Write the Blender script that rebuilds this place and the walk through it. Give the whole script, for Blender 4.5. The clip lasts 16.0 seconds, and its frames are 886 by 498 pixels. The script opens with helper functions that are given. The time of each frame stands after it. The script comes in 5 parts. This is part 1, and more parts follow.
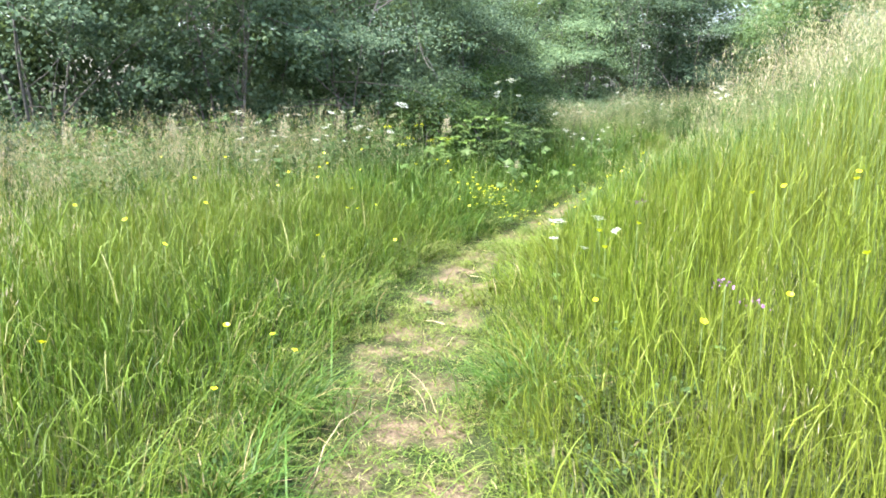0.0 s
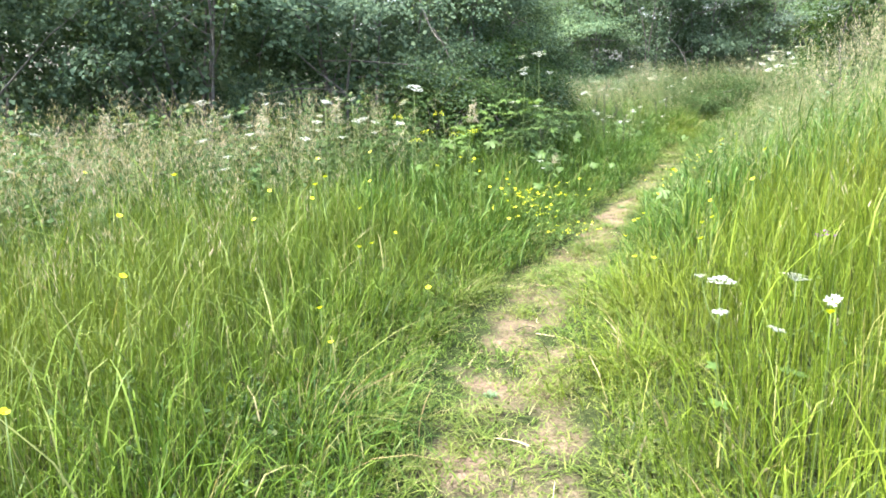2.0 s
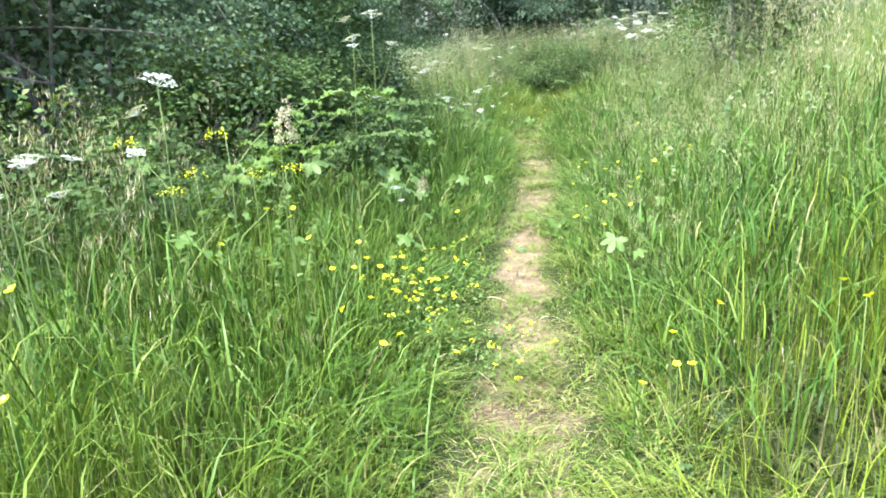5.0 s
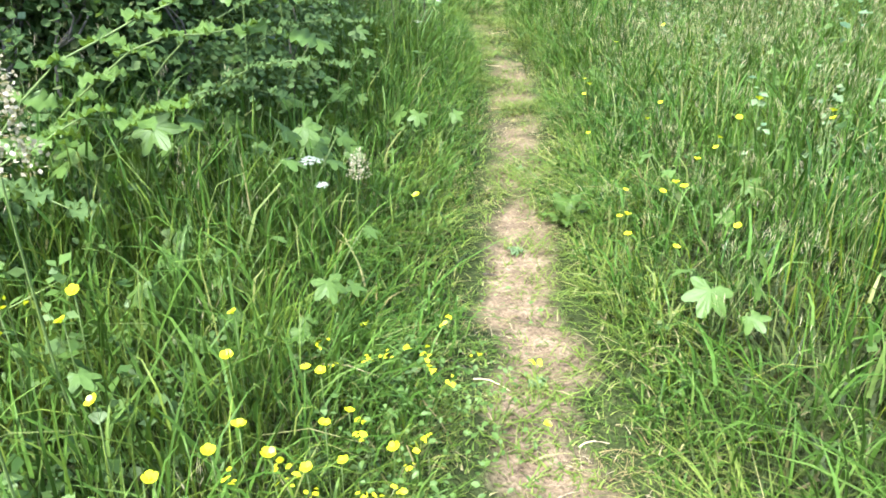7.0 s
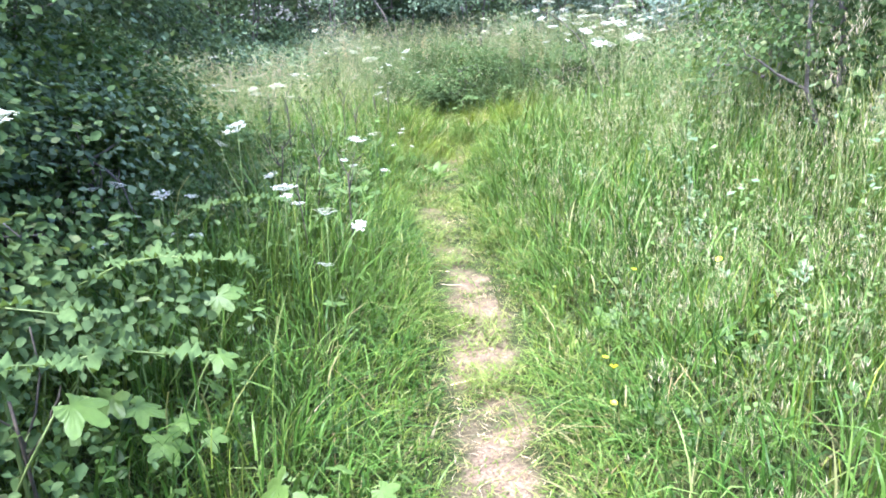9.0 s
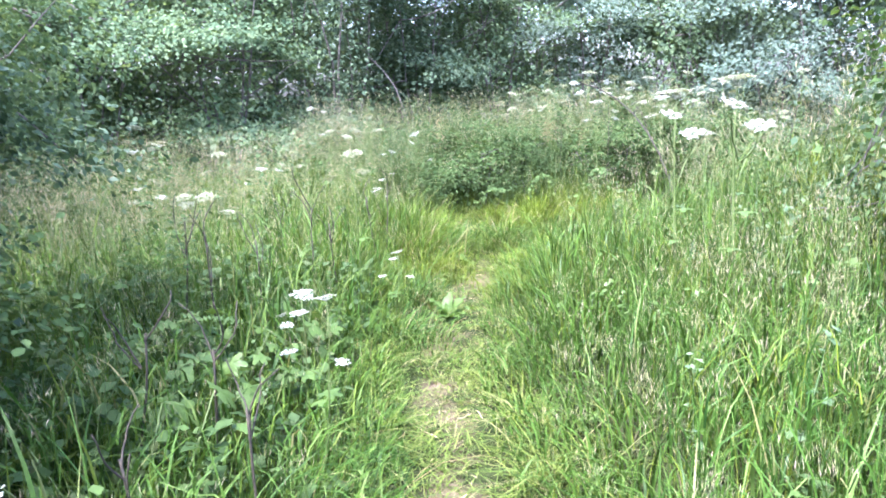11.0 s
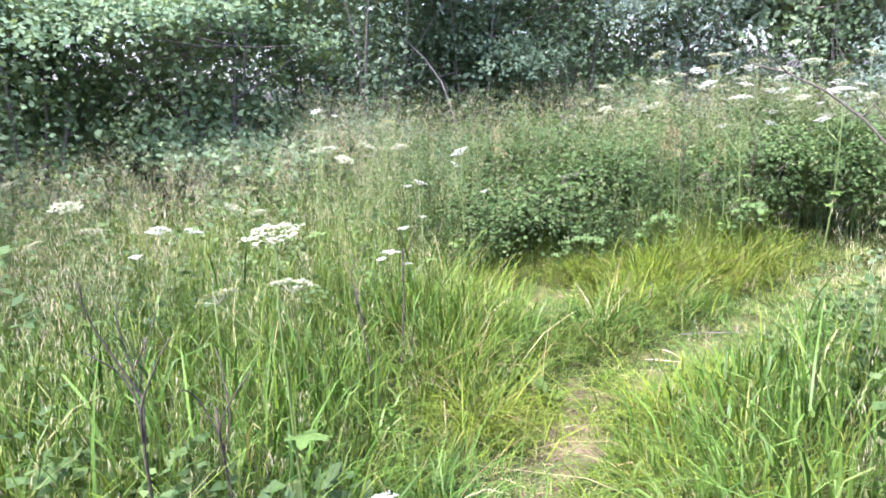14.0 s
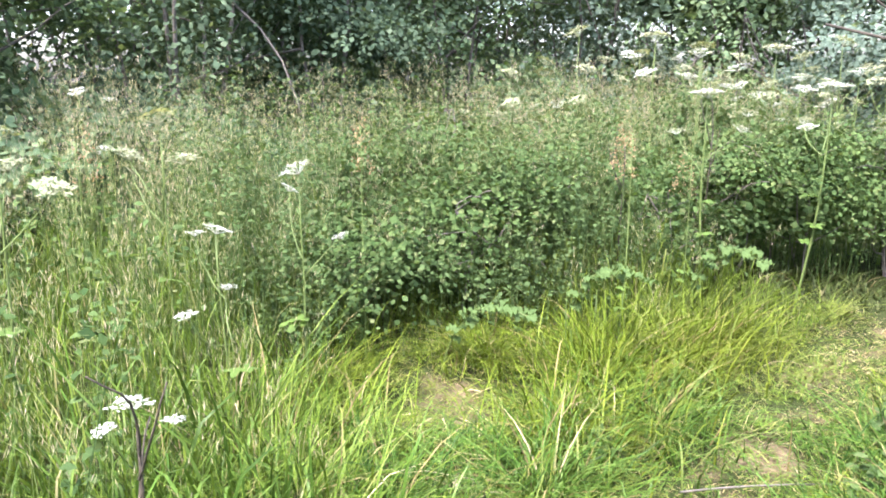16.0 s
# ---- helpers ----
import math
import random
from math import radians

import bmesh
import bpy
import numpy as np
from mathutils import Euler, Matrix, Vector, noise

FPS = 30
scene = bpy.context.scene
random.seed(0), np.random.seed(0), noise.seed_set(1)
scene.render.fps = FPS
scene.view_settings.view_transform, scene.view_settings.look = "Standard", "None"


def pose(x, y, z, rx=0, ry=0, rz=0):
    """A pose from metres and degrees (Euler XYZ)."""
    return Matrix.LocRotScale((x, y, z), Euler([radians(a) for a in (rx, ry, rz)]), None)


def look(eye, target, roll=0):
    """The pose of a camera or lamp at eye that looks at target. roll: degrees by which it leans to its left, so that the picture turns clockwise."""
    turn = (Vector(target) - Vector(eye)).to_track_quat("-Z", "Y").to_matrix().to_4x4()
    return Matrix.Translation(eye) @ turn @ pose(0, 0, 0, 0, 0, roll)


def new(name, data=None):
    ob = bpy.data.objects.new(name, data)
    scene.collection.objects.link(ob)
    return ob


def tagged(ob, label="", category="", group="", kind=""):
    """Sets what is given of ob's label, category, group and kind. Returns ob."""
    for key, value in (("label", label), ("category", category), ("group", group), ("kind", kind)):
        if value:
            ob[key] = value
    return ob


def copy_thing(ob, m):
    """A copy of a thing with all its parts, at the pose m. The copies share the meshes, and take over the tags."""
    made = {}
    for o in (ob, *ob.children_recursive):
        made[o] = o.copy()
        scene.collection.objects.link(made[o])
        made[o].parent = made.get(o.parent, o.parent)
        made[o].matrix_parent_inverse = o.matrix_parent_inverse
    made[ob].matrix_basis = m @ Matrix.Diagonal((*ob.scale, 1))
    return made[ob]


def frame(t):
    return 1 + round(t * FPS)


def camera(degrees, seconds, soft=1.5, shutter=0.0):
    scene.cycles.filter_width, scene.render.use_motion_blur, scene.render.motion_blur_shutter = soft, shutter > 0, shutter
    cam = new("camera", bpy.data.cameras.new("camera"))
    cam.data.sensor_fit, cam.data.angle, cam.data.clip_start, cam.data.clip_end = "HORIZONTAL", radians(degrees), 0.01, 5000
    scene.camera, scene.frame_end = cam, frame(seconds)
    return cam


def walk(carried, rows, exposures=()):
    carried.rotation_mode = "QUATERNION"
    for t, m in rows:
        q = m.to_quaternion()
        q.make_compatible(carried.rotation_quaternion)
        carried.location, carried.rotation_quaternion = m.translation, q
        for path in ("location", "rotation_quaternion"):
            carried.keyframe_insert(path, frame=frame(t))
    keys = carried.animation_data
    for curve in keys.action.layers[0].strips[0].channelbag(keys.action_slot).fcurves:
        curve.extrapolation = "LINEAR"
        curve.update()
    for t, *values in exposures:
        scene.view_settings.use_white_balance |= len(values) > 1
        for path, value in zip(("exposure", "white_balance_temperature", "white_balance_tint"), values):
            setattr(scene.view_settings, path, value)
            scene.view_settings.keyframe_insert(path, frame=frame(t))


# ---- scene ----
cam = camera(61.5, 16.0, soft=1.8)
# t, x, y, z, rx, ry, rz
ROWS = (
    (0.0, 0.00, 0.00, 1.45, 78.0, -0.0, 0.0),
    (0.5, -0.11, 0.43, 1.43, 77.9, 0.2, 2.1),
    (1.0, -0.21, 0.92, 1.42, 77.7, 0.5, 1.9),
    (1.5, -0.30, 1.40, 1.42, 77.2, 0.9, 0.6),
    (2.0, -0.37, 1.90, 1.45, 76.4, 1.3, -1.4),
    (2.5, -0.42, 2.38, 1.44, 75.6, 1.6, -3.5),
    (3.0, -0.43, 2.89, 1.41, 74.9, 1.7, -5.7),
    (3.5, -0.40, 3.45, 1.42, 74.8, 1.7, -8.5),
    (4.0, -0.37, 3.98, 1.45, 74.9, 1.8, -11.6),
    (4.5, -0.34, 4.54, 1.44, 75.1, 2.1, -15.0),
    (7.0, 0.27, 7.06, 1.46, 63.2, 0.0, -22.4),
    (7.5, 0.48, 7.54, 1.47, 63.8, 0.4, -23.7),
    (8.0, 0.71, 8.01, 1.50, 66.0, 0.7, -24.6),
    (8.5, 0.94, 8.51, 1.53, 69.3, 0.9, -25.7),
    (9.0, 1.21, 8.97, 1.54, 72.8, 1.3, -26.1),
    (9.5, 1.48, 9.46, 1.56, 75.6, 1.5, -25.9),
    (10.0, 1.78, 9.99, 1.58, 77.3, 1.7, -25.4),
    (12.5, 3.01, 12.40, 1.56, 78.4, 2.1, -21.9),
    (13.0, 3.25, 12.87, 1.55, 78.6, 2.4, -21.0),
    (13.5, 3.43, 13.36, 1.51, 78.2, 2.5, -19.8),
    (14.0, 3.58, 13.85, 1.53, 78.1, 2.4, -19.5),
    (14.5, 3.74, 14.35, 1.52, 77.9, 1.7, -20.5),
    (15.0, 3.93, 14.90, 1.50, 77.6, 0.9, -22.9),
    (15.5, 4.16, 15.42, 1.47, 77.6, 0.4, -26.3),
    (16.0, 4.41, 15.86, 1.46, 77.2, 0.2, -30.4),
)
walk(cam, [(r[0], pose(*r[1:])) for r in ROWS],
     exposures=((0.0, 3.17, 5800, 15), (2.0, 3.17, 5800, 15), (4.7, 3.15, 5600, 13), (7.0, 2.9, 5540, 9), (9.0, 3.4, 5120, 26), (10.2, 3.46, 5140, 28), (12.5, 3.35, 5200, 34), (14.0, 3.2, 5400, 33), (16.0, 3.16, 5780, 24)))

# ---------------------------------------------------------------- light
SUN_EL, SUN_AZ = 61.0, -118.0      # degrees; azimuth clockwise from +y
world = bpy.data.worlds.new("sky")
scene.world = world
world.use_nodes = True
wn = world.node_tree.nodes
sky = wn.new("ShaderNodeTexSky")
sky.sky_type = "NISHITA"
sky.sun_disc = False
sky.sun_elevation, sky.sun_rotation = radians(SUN_EL), radians(SUN_AZ)
sky.air_density, sky.dust_density = 1.2, 4.0
wn["Background"].inputs["Strength"].default_value = 0.115
world.node_tree.links.new(sky.outputs["Color"], wn["Background"].inputs["Color"])
sun = new("sun", bpy.data.lights.new("sun", "SUN"))
sun.data.energy, sun.data.angle, sun.data.color = 2.2, radians(10.0), (1.0, 0.95, 0.86)
_el, _az = radians(SUN_EL), radians(SUN_AZ)
_to = Vector((math.sin(_az) * math.cos(_el), math.cos(_az) * math.cos(_el), math.sin(_el)))
sun.matrix_world = look(_to * 50, (0, 0, 0))

# ---------------------------------------------------------------- materials


def nodes_of(name):
    m = bpy.data.materials.new(name)
    m.use_nodes = True
    nt = m.node_tree
    nt.nodes.clear()
    return m, nt, nt.nodes, nt.links


def ramp_node(nt, stops):
    r = nt.nodes.new("ShaderNodeValToRGB")
    e = r.color_ramp.elements
    while len(e) < len(stops):
        e.new(0.5)
    for i, (p, c) in enumerate(stops):
        e[i].position, e[i].color = p, (*c, 1)
    return r


def foliage(name, stops, through_light=0.35, rough=0.5, patch=None, patch_scale=0.6, gloss=0.22):
    """Leaf material: a colour for each leaf or blade, drifting over patches, thin enough to let light through."""
    m, nt, n, l = nodes_of(name)
    geo = n.new("ShaderNodeNewGeometry")
    r = ramp_node(nt, stops)
    l.new(geo.outputs["Random Per Island"], r.inputs["Fac"])
    col = r.outputs["Color"]
    pos = n.new("ShaderNodeTexCoord")
    if patch:
        nz = n.new("ShaderNodeTexNoise")
        nz.inputs["Scale"].default_value, nz.inputs["Detail"].default_value = patch_scale, 3
        l.new(pos.outputs["Object"], nz.inputs["Vector"])
        pr = ramp_node(nt, ((0.4, (0, 0, 0)), (0.66, (1, 1, 1))))
        l.new(nz.outputs["Fac"], pr.inputs["Fac"])
        mx = n.new("ShaderNodeMix")
        mx.data_type = "RGBA"
        l.new(pr.outputs["Color"], mx.inputs["Factor"])
        l.new(col, mx.inputs[6])
        mul = n.new("ShaderNodeMix")
        mul.data_type, mul.blend_type = "RGBA", "MIX"
        mul.inputs["Factor"].default_value = 0.6
        l.new(col, mul.inputs[6])
        mul.inputs[7].default_value = (*patch, 1)
        l.new(mul.outputs[2], mx.inputs[7])
        col = mx.outputs[2]
    fine = n.new("ShaderNodeTexNoise")
    fine.inputs["Scale"].default_value = 60
    l.new(pos.outputs["Object"], fine.inputs["Vector"])
    hsv = n.new("ShaderNodeHueSaturation")
    mr = n.new("ShaderNodeMapRange")
    mr.inputs[3].default_value, mr.inputs[4].default_value = 0.75, 1.25
    l.new(fine.outputs["Fac"], mr.inputs[0])
    l.new(mr.outputs[0], hsv.inputs["Value"])
    l.new(col, hsv.inputs["Color"])
    col = hsv.outputs["Color"]
    p = n.new("ShaderNodeBsdfPrincipled")
    p.inputs["Roughness"].default_value = rough
    p.inputs["Specular IOR Level"].default_value = gloss
    l.new(col, p.inputs["Base Color"])
    t = n.new("ShaderNodeBsdfTranslucent")
    warm = n.new("ShaderNodeMix")
    warm.data_type, warm.blend_type = "RGBA", "MULTIPLY"
    warm.inputs["Factor"].default_value = 1.0
    warm.inputs[7].default_value = (1.25, 1.2, 0.55, 1)
    l.new(col, warm.inputs[6])
    l.new(warm.outputs[2], t.inputs["Color"])
    mix = n.new("ShaderNodeMixShader")
    mix.inputs[0].default_value = through_light
    l.new(p.outputs[0], mix.inputs[1])
    l.new(t.outputs[0], mix.inputs[2])
    out = n.new("ShaderNodeOutputMaterial")
    l.new(mix.outputs[0], out.inputs["Surface"])
    return m


def bark(name, a, b, scale=30):
    m, nt, n, l = nodes_of(name)
    pos = n.new("ShaderNodeTexCoord")
    nz = n.new("ShaderNodeTexNoise")
    nz.inputs["Scale"].default_value, nz.inputs["Detail"].default_value = scale, 6
    l.new(pos.outputs["Object"], nz.inputs["Vector"])
    r = ramp_node(nt, ((0.3, a), (0.7, b)))
    l.new(nz.outputs["Fac"], r.inputs["Fac"])
    p = n.new("ShaderNodeBsdfPrincipled")
    p.inputs["Roughness"].default_value = 0.85
    l.new(r.outputs["Color"], p.inputs["Base Color"])
    bp = n.new("ShaderNodeBump")
    bp.inputs["Strength"].default_value, bp.inputs["Distance"].default_value = 0.5, 0.01
    l.new(nz.outputs["Fac"], bp.inputs["Height"])
    l.new(bp.outputs["Normal"], p.inputs["Normal"])
    out = n.new("ShaderNodeOutputMaterial")
    l.new(p.outputs[0], out.inputs["Surface"])
    return m


def soil(name):
    """Dry trodden earth with moss and litter; the attribute 'worn' says how bare it is."""
    m, nt, n, l = nodes_of(name)
    pos = n.new("ShaderNodeTexCoord")
    big = n.new("ShaderNodeTexNoise")
    big.inputs["Scale"].default_value, big.inputs["Detail"].default_value = 3.0, 8
    grit = n.new("ShaderNodeTexNoise")
    grit.inputs["Scale"].default_value, grit.inputs["Detail"].default_value = 70, 8
    l.new(pos.outputs["Object"], big.inputs["Vector"])
    l.new(pos.outputs["Object"], grit.inputs["Vector"])
    mid = n.new("ShaderNodeTexNoise")
    mid.inputs["Scale"].default_value, mid.inputs["Detail"].default_value = 13, 5
    l.new(pos.outputs["Object"], mid.inputs["Vector"])
    both = n.new("ShaderNodeMix")
    both.inputs["Factor"].default_value = 0.5
    l.new(grit.outputs["Fac"], both.inputs[2])
    l.new(mid.outputs["Fac"], both.inputs[3])
    earth = ramp_node(nt, ((0.34, (0.075, 0.055, 0.034)), (0.5, (0.138, 0.1, 0.06)), (0.66, (0.23, 0.172, 0.11))))
    l.new(both.outputs[0], earth.inputs["Fac"])
    moss = ramp_node(nt, ((0.3, (0.012, 0.016, 0.006)), (0.6, (0.034, 0.044, 0.013)), (0.8, (0.08, 0.078, 0.03))))
    l.new(grit.outputs["Fac"], moss.inputs["Fac"])
    at = n.new("ShaderNodeAttribute")
    at.attribute_name = "worn"
    add = n.new("ShaderNodeMath")
    add.operation = "ADD"
    l.new(at.outputs["Fac"], add.inputs[0])
    off = n.new("ShaderNodeMapRange")
    off.inputs[3].default_value, off.inputs[4].default_value = -0.6, 0.6
    l.new(big.outputs["Fac"], off.inputs[0])
    l.new(off.outputs[0], add.inputs[1])
    edge = ramp_node(nt, ((0.35, (0, 0, 0)), (0.65, (1, 1, 1))))
    l.new(add.outputs[0], edge.inputs["Fac"])
    mx = n.new("ShaderNodeMix")
    mx.data_type = "RGBA"
    l.new(edge.outputs["Color"], mx.inputs["Factor"])
    l.new(moss.outputs["Color"], mx.inputs[6])
    l.new(earth.outputs["Color"], mx.inputs[7])
    p = n.new("ShaderNodeBsdfPrincipled")
    p.inputs["Roughness"].default_value = 0.95
    p.inputs["Specular IOR Level"].default_value = 0.05
    l.new(mx.outputs[2], p.inputs["Base Color"])
    bp = n.new("ShaderNodeBump")
    bp.inputs["Strength"].default_value, bp.inputs["Distance"].default_value = 0.9, 0.02
    l.new(grit.outputs["Fac"], bp.inputs["Height"])
    l.new(bp.outputs["Normal"], p.inputs["Normal"])
    out = n.new("ShaderNodeOutputMaterial")
    l.new(p.outputs[0], out.inputs["Surface"])
    return m


SOIL = soil("trodden_earth")
GRASS_RIGHT = foliage("meadow_grass_yellow_green", ((0.0, (0.022, 0.044, 0.003)), (0.25, (0.055, 0.092, 0.0055)), (0.6, (0.112, 0.16, 0.0115)), (0.92, (0.15, 0.2, 0.02)), (1.0, (0.235, 0.225, 0.072))),
                      0.24, 0.45, (0.132, 0.15, 0.019), 0.5, 0.1)
GRASS_LEFT = foliage("meadow_grass_green", ((0.0, (0.016, 0.036, 0.00357)), (0.25, (0.0395, 0.08, 0.00735)), (0.6, (0.0846, 0.138, 0.0131)), (0.92, (0.141, 0.2, 0.03)), (1.0, (0.27, 0.235, 0.115))),
                     0.26, 0.45, (0.106, 0.132, 0.02), 0.55, 0.1)
GRASS_LUSH = foliage("lush_shade_grass", ((0.0, (0.0132, 0.0354, 0.00505)), (0.35, (0.0352, 0.0802, 0.0101)), (0.75, (0.0682, 0.132, 0.0192)), (0.95, (0.119, 0.179, 0.0404)), (1.0, (0.204, 0.194, 0.0766))),
                     0.22, 0.42, (0.06, 0.102, 0.0135), 0.7, 0.1)
GRASS_PATH = foliage("trampled_path_grass", ((0.0, (0.0281, 0.0546, 0.00472)), (0.4, (0.0634, 0.109, 0.011)), (0.72, (0.108, 0.153, 0.0197)), (0.9, (0.16, 0.174, 0.0432)), (1.0, (0.262, 0.224, 0.114))),
                     0.15, 0.6, (0.11, 0.13, 0.022), 1.5, 0.15)
THATCH = foliage("dry_matted_stems", ((0.0, (0.0792, 0.063, 0.0226)), (0.4, (0.158, 0.125, 0.0479)), (0.75, (0.23, 0.177, 0.0736)), (1.0, (0.36, 0.30, 0.19))), 0.1, 0.75)
# Low blades: the shade of the gaps is put into this dark colour.
UNDERGROWTH = foliage("grass_bases_painted_shade", ((0.0, (0.015, 0.025, 0.004)), (0.6, (0.035, 0.055, 0.008)), (0.9, (0.065, 0.075, 0.015)), (1.0, (0.13, 0.105, 0.05))),
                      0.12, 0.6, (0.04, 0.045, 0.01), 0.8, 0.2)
SEED_PALE = foliage("dry_seed_heads", ((0.0, (0.193, 0.213, 0.0821)), (0.5, (0.329, 0.309, 0.164)), (0.85, (0.406, 0.353, 0.233)), (1.0, (0.42, 0.31, 0.255))), 0.3, 0.7)
SEED_MAUVE = foliage("mauve_seed_heads", ((0.0, (0.15, 0.156, 0.0634)), (0.5, (0.242, 0.21, 0.121)), (0.85, (0.322, 0.264, 0.174)), (1.0, (0.36, 0.3, 0.23))), 0.3, 0.7)
# Green hedge leaves, with the blue of haze mixed into the base colour.
LEAF_HEDGE = foliage("hedge_leaves_haze_blue", ((0.0, (0.0391, 0.0658, 0.0357)), (0.5, (0.0799, 0.121, 0.0661)), (0.86, (0.117, 0.166, 0.0893)), (1.0, (0.145, 0.185, 0.108))),
                     0.34, 0.7, (0.056, 0.086, 0.053), 0.9, 0.06)
# Pale green leaves; some blue and brightness is added to imitate haze.
LEAF_LIGHT = foliage("pale_leaves_haze_tint", ((0.0, (0.0674, 0.12, 0.0599)), (0.5, (0.136, 0.199, 0.0998)), (1.0, (0.178, 0.238, 0.112))),
                     0.36, 0.7, (0.1, 0.152, 0.078), 0.9, 0.06)
# Lighter, bluer leaves for far shrubs: the distance haze is put into the colour.
LEAF_FAR = foliage("far_leaves_painted_haze", ((0.0, (0.0666, 0.102, 0.0748)), (0.5, (0.121, 0.169, 0.122)), (0.9, (0.167, 0.215, 0.157)), (1.0, (0.2, 0.25, 0.17))),
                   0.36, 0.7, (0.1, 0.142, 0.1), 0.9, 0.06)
LEAF_BRAMBLE = foliage("bramble_leaves", ((0.0, (0.03, 0.06, 0.016)), (0.5, (0.062, 0.105, 0.03)), (0.9, (0.092, 0.138, 0.042)), (1.0, (0.125, 0.142, 0.055))),
                       0.34, 0.68, (0.066, 0.1, 0.04), 0.8, 0.07)
LEAF_BROAD = foliage("broad_fresh_leaves", ((0.0, (0.05, 0.095, 0.0158)), (0.6, (0.083, 0.138, 0.0274)), (1.0, (0.122, 0.18, 0.053))), 0.35, 0.45)
STEM_GREEN = foliage("green_stems", ((0.0, (0.072, 0.12, 0.024)), (1.0, (0.132, 0.168, 0.054))), 0.1, 0.5)
PETAL_WHITE = foliage("white_florets", ((0.0, (0.258, 0.299, 0.202)), (0.5, (0.353, 0.378, 0.302)), (1.0, (0.51, 0.51, 0.47))), 0.25, 0.6)
PETAL_CREAM = foliage("cream_florets", ((0.0, (0.203, 0.18, 0.105)), (1.0, (0.4, 0.36, 0.26))), 0.25, 0.7)
PETAL_YELLOW = foliage("yellow_petals", ((0.0, (0.45, 0.49, 0.0054)), (1.0, (0.57, 0.61, 0.014))), 0.25, 0.3)
RUST = foliage("rusty_seed", ((0.0, (0.16, 0.104, 0.048)), (1.0, (0.32, 0.224, 0.12))), 0.15, 0.8)
BARK = bark("grey_brown_bark", (0.05, 0.045, 0.035), (0.16, 0.14, 0.11))
DEAD_STEM = bark("dead_dark_stem", (0.016, 0.013, 0.007), (0.05, 0.039, 0.02), 60)
STRAW = bark("straw", (0.34, 0.27, 0.14), (0.55, 0.45, 0.27), 80)

# ---------------------------------------------------------------- tools
rng = np.random.default_rng(7)


def raw_mesh(name, verts, corners, totals, mats, mat_index=None, smooth=False, attr=None):
    me = bpy.data.meshes.new(name)
    me.vertices.add(len(verts))
    me.vertices.foreach_set("co", np.ascontiguousarray(verts, np.float32).ravel())
    me.loops.add(len(corners))
    me.loops.foreach_set("vertex_index", np.ascontiguousarray(corners, np.int32))
    me.polygons.add(len(totals))
    starts = np.concatenate(([0], np.cumsum(totals)[:-1])).astype(np.int32)
    me.polygons.foreach_set("loop_start", starts)
    me.polygons.foreach_set("loop_total", np.ascontiguousarray(totals, np.int32))
    if smooth:
        me.polygons.foreach_set("use_smooth", np.ones(len(totals), bool))
    for mt in (mats if isinstance(mats, (list, tuple)) else [mats]):
        me.materials.append(mt)
    if mat_index is not None:
        me.polygons.foreach_set("material_index", np.ascontiguousarray(mat_index, np.int32))
    if attr is not None:
        a = me.attributes.new(attr[0], "FLOAT", "POINT")
        a.data.foreach_set("value", np.ascontiguousarray(attr[1], np.float32))
    me.update()
    return me


class Soup:
    """Collects vertices and faces of one mesh."""

    def __init__(self):
        self.v, self.c, self.t, self.n = [], [], [], 0

    def add(self, verts, faces):
        """verts: (k, nv, 3) copies of one small piece whose faces are given once."""
        verts = np.asarray(verts, float)
        if verts.ndim == 2:
            verts = verts[None]
        k, nv = verts.shape[:2]
        one = np.concatenate([np.asarray(f) for f in faces])
        tot = np.array([len(f) for f in faces])
        self.c.append((one[None] + (np.arange(k) * nv)[:, None] + self.n).ravel())
        self.t.append(np.tile(tot, k))
        self.v.append(verts.reshape(-1, 3))
        self.n += k * nv

    def mesh(self, name, mat, smooth=False):
        return raw_mesh(name, np.concatenate(self.v), np.concatenate(self.c), np.concatenate(self.t), mat, smooth=smooth)


def part(name, me, parent=None, label=""):
    ob = new(name, me)
    if parent is not None:
        ob.parent = parent
    return tagged(ob, label=label)


def thing(name, label, category, group="", kind=""):
    return tagged(new(name), label, category, group, kind)


def value_noise(x, y, scale, seed=0):
    """Smooth noise in 0..1 over the plan."""
    g = np.random.default_rng(seed).random((64, 64))
    u, v = np.asarray(x) * scale, np.asarray(y) * scale
    i, j = np.floor(u).astype(int), np.floor(v).astype(int)
    a, b = u - i, v - j
    a, b = a * a * (3 - 2 * a), b * b * (3 - 2 * b)
    i0, j0, i1, j1 = i % 64, j % 64, (i + 1) % 64, (j + 1) % 64
    return (g[i0, j0] * (1 - a) + g[i1, j0] * a) * (1 - b) + (g[i0, j1] * (1 - a) + g[i1, j1] * a) * b


# ---------------------------------------------------------------- the path and the lie of the land
# x, y, half width of the trodden strip
TRACK = np.array(((-0.2, -9, .45), (-0.2, 0, .44), (-0.2, 2.6, .44), (-0.18, 4.0, .43), (-0.02, 5.0, .42), (0.22, 6.0, .41), (0.63, 7.2, .36), (1.08, 8.2, .30),
                  (1.6, 9.45, .27), (2.92, 12.1, .26), (3.62, 14.0, .24), (4.04, 15.0, .26), (4.72, 16.2, .28), (5.35, 16.88, .29), (6.0, 17.22, .29), (6.6, 17.48, .29), (7.5, 17.86, .28), (8.5, 18.08, .25), (10.5, 18.2, .25)))
CLEARING = (6.1, 18.62, 0.42)      # the trodden straw patch before the brambles


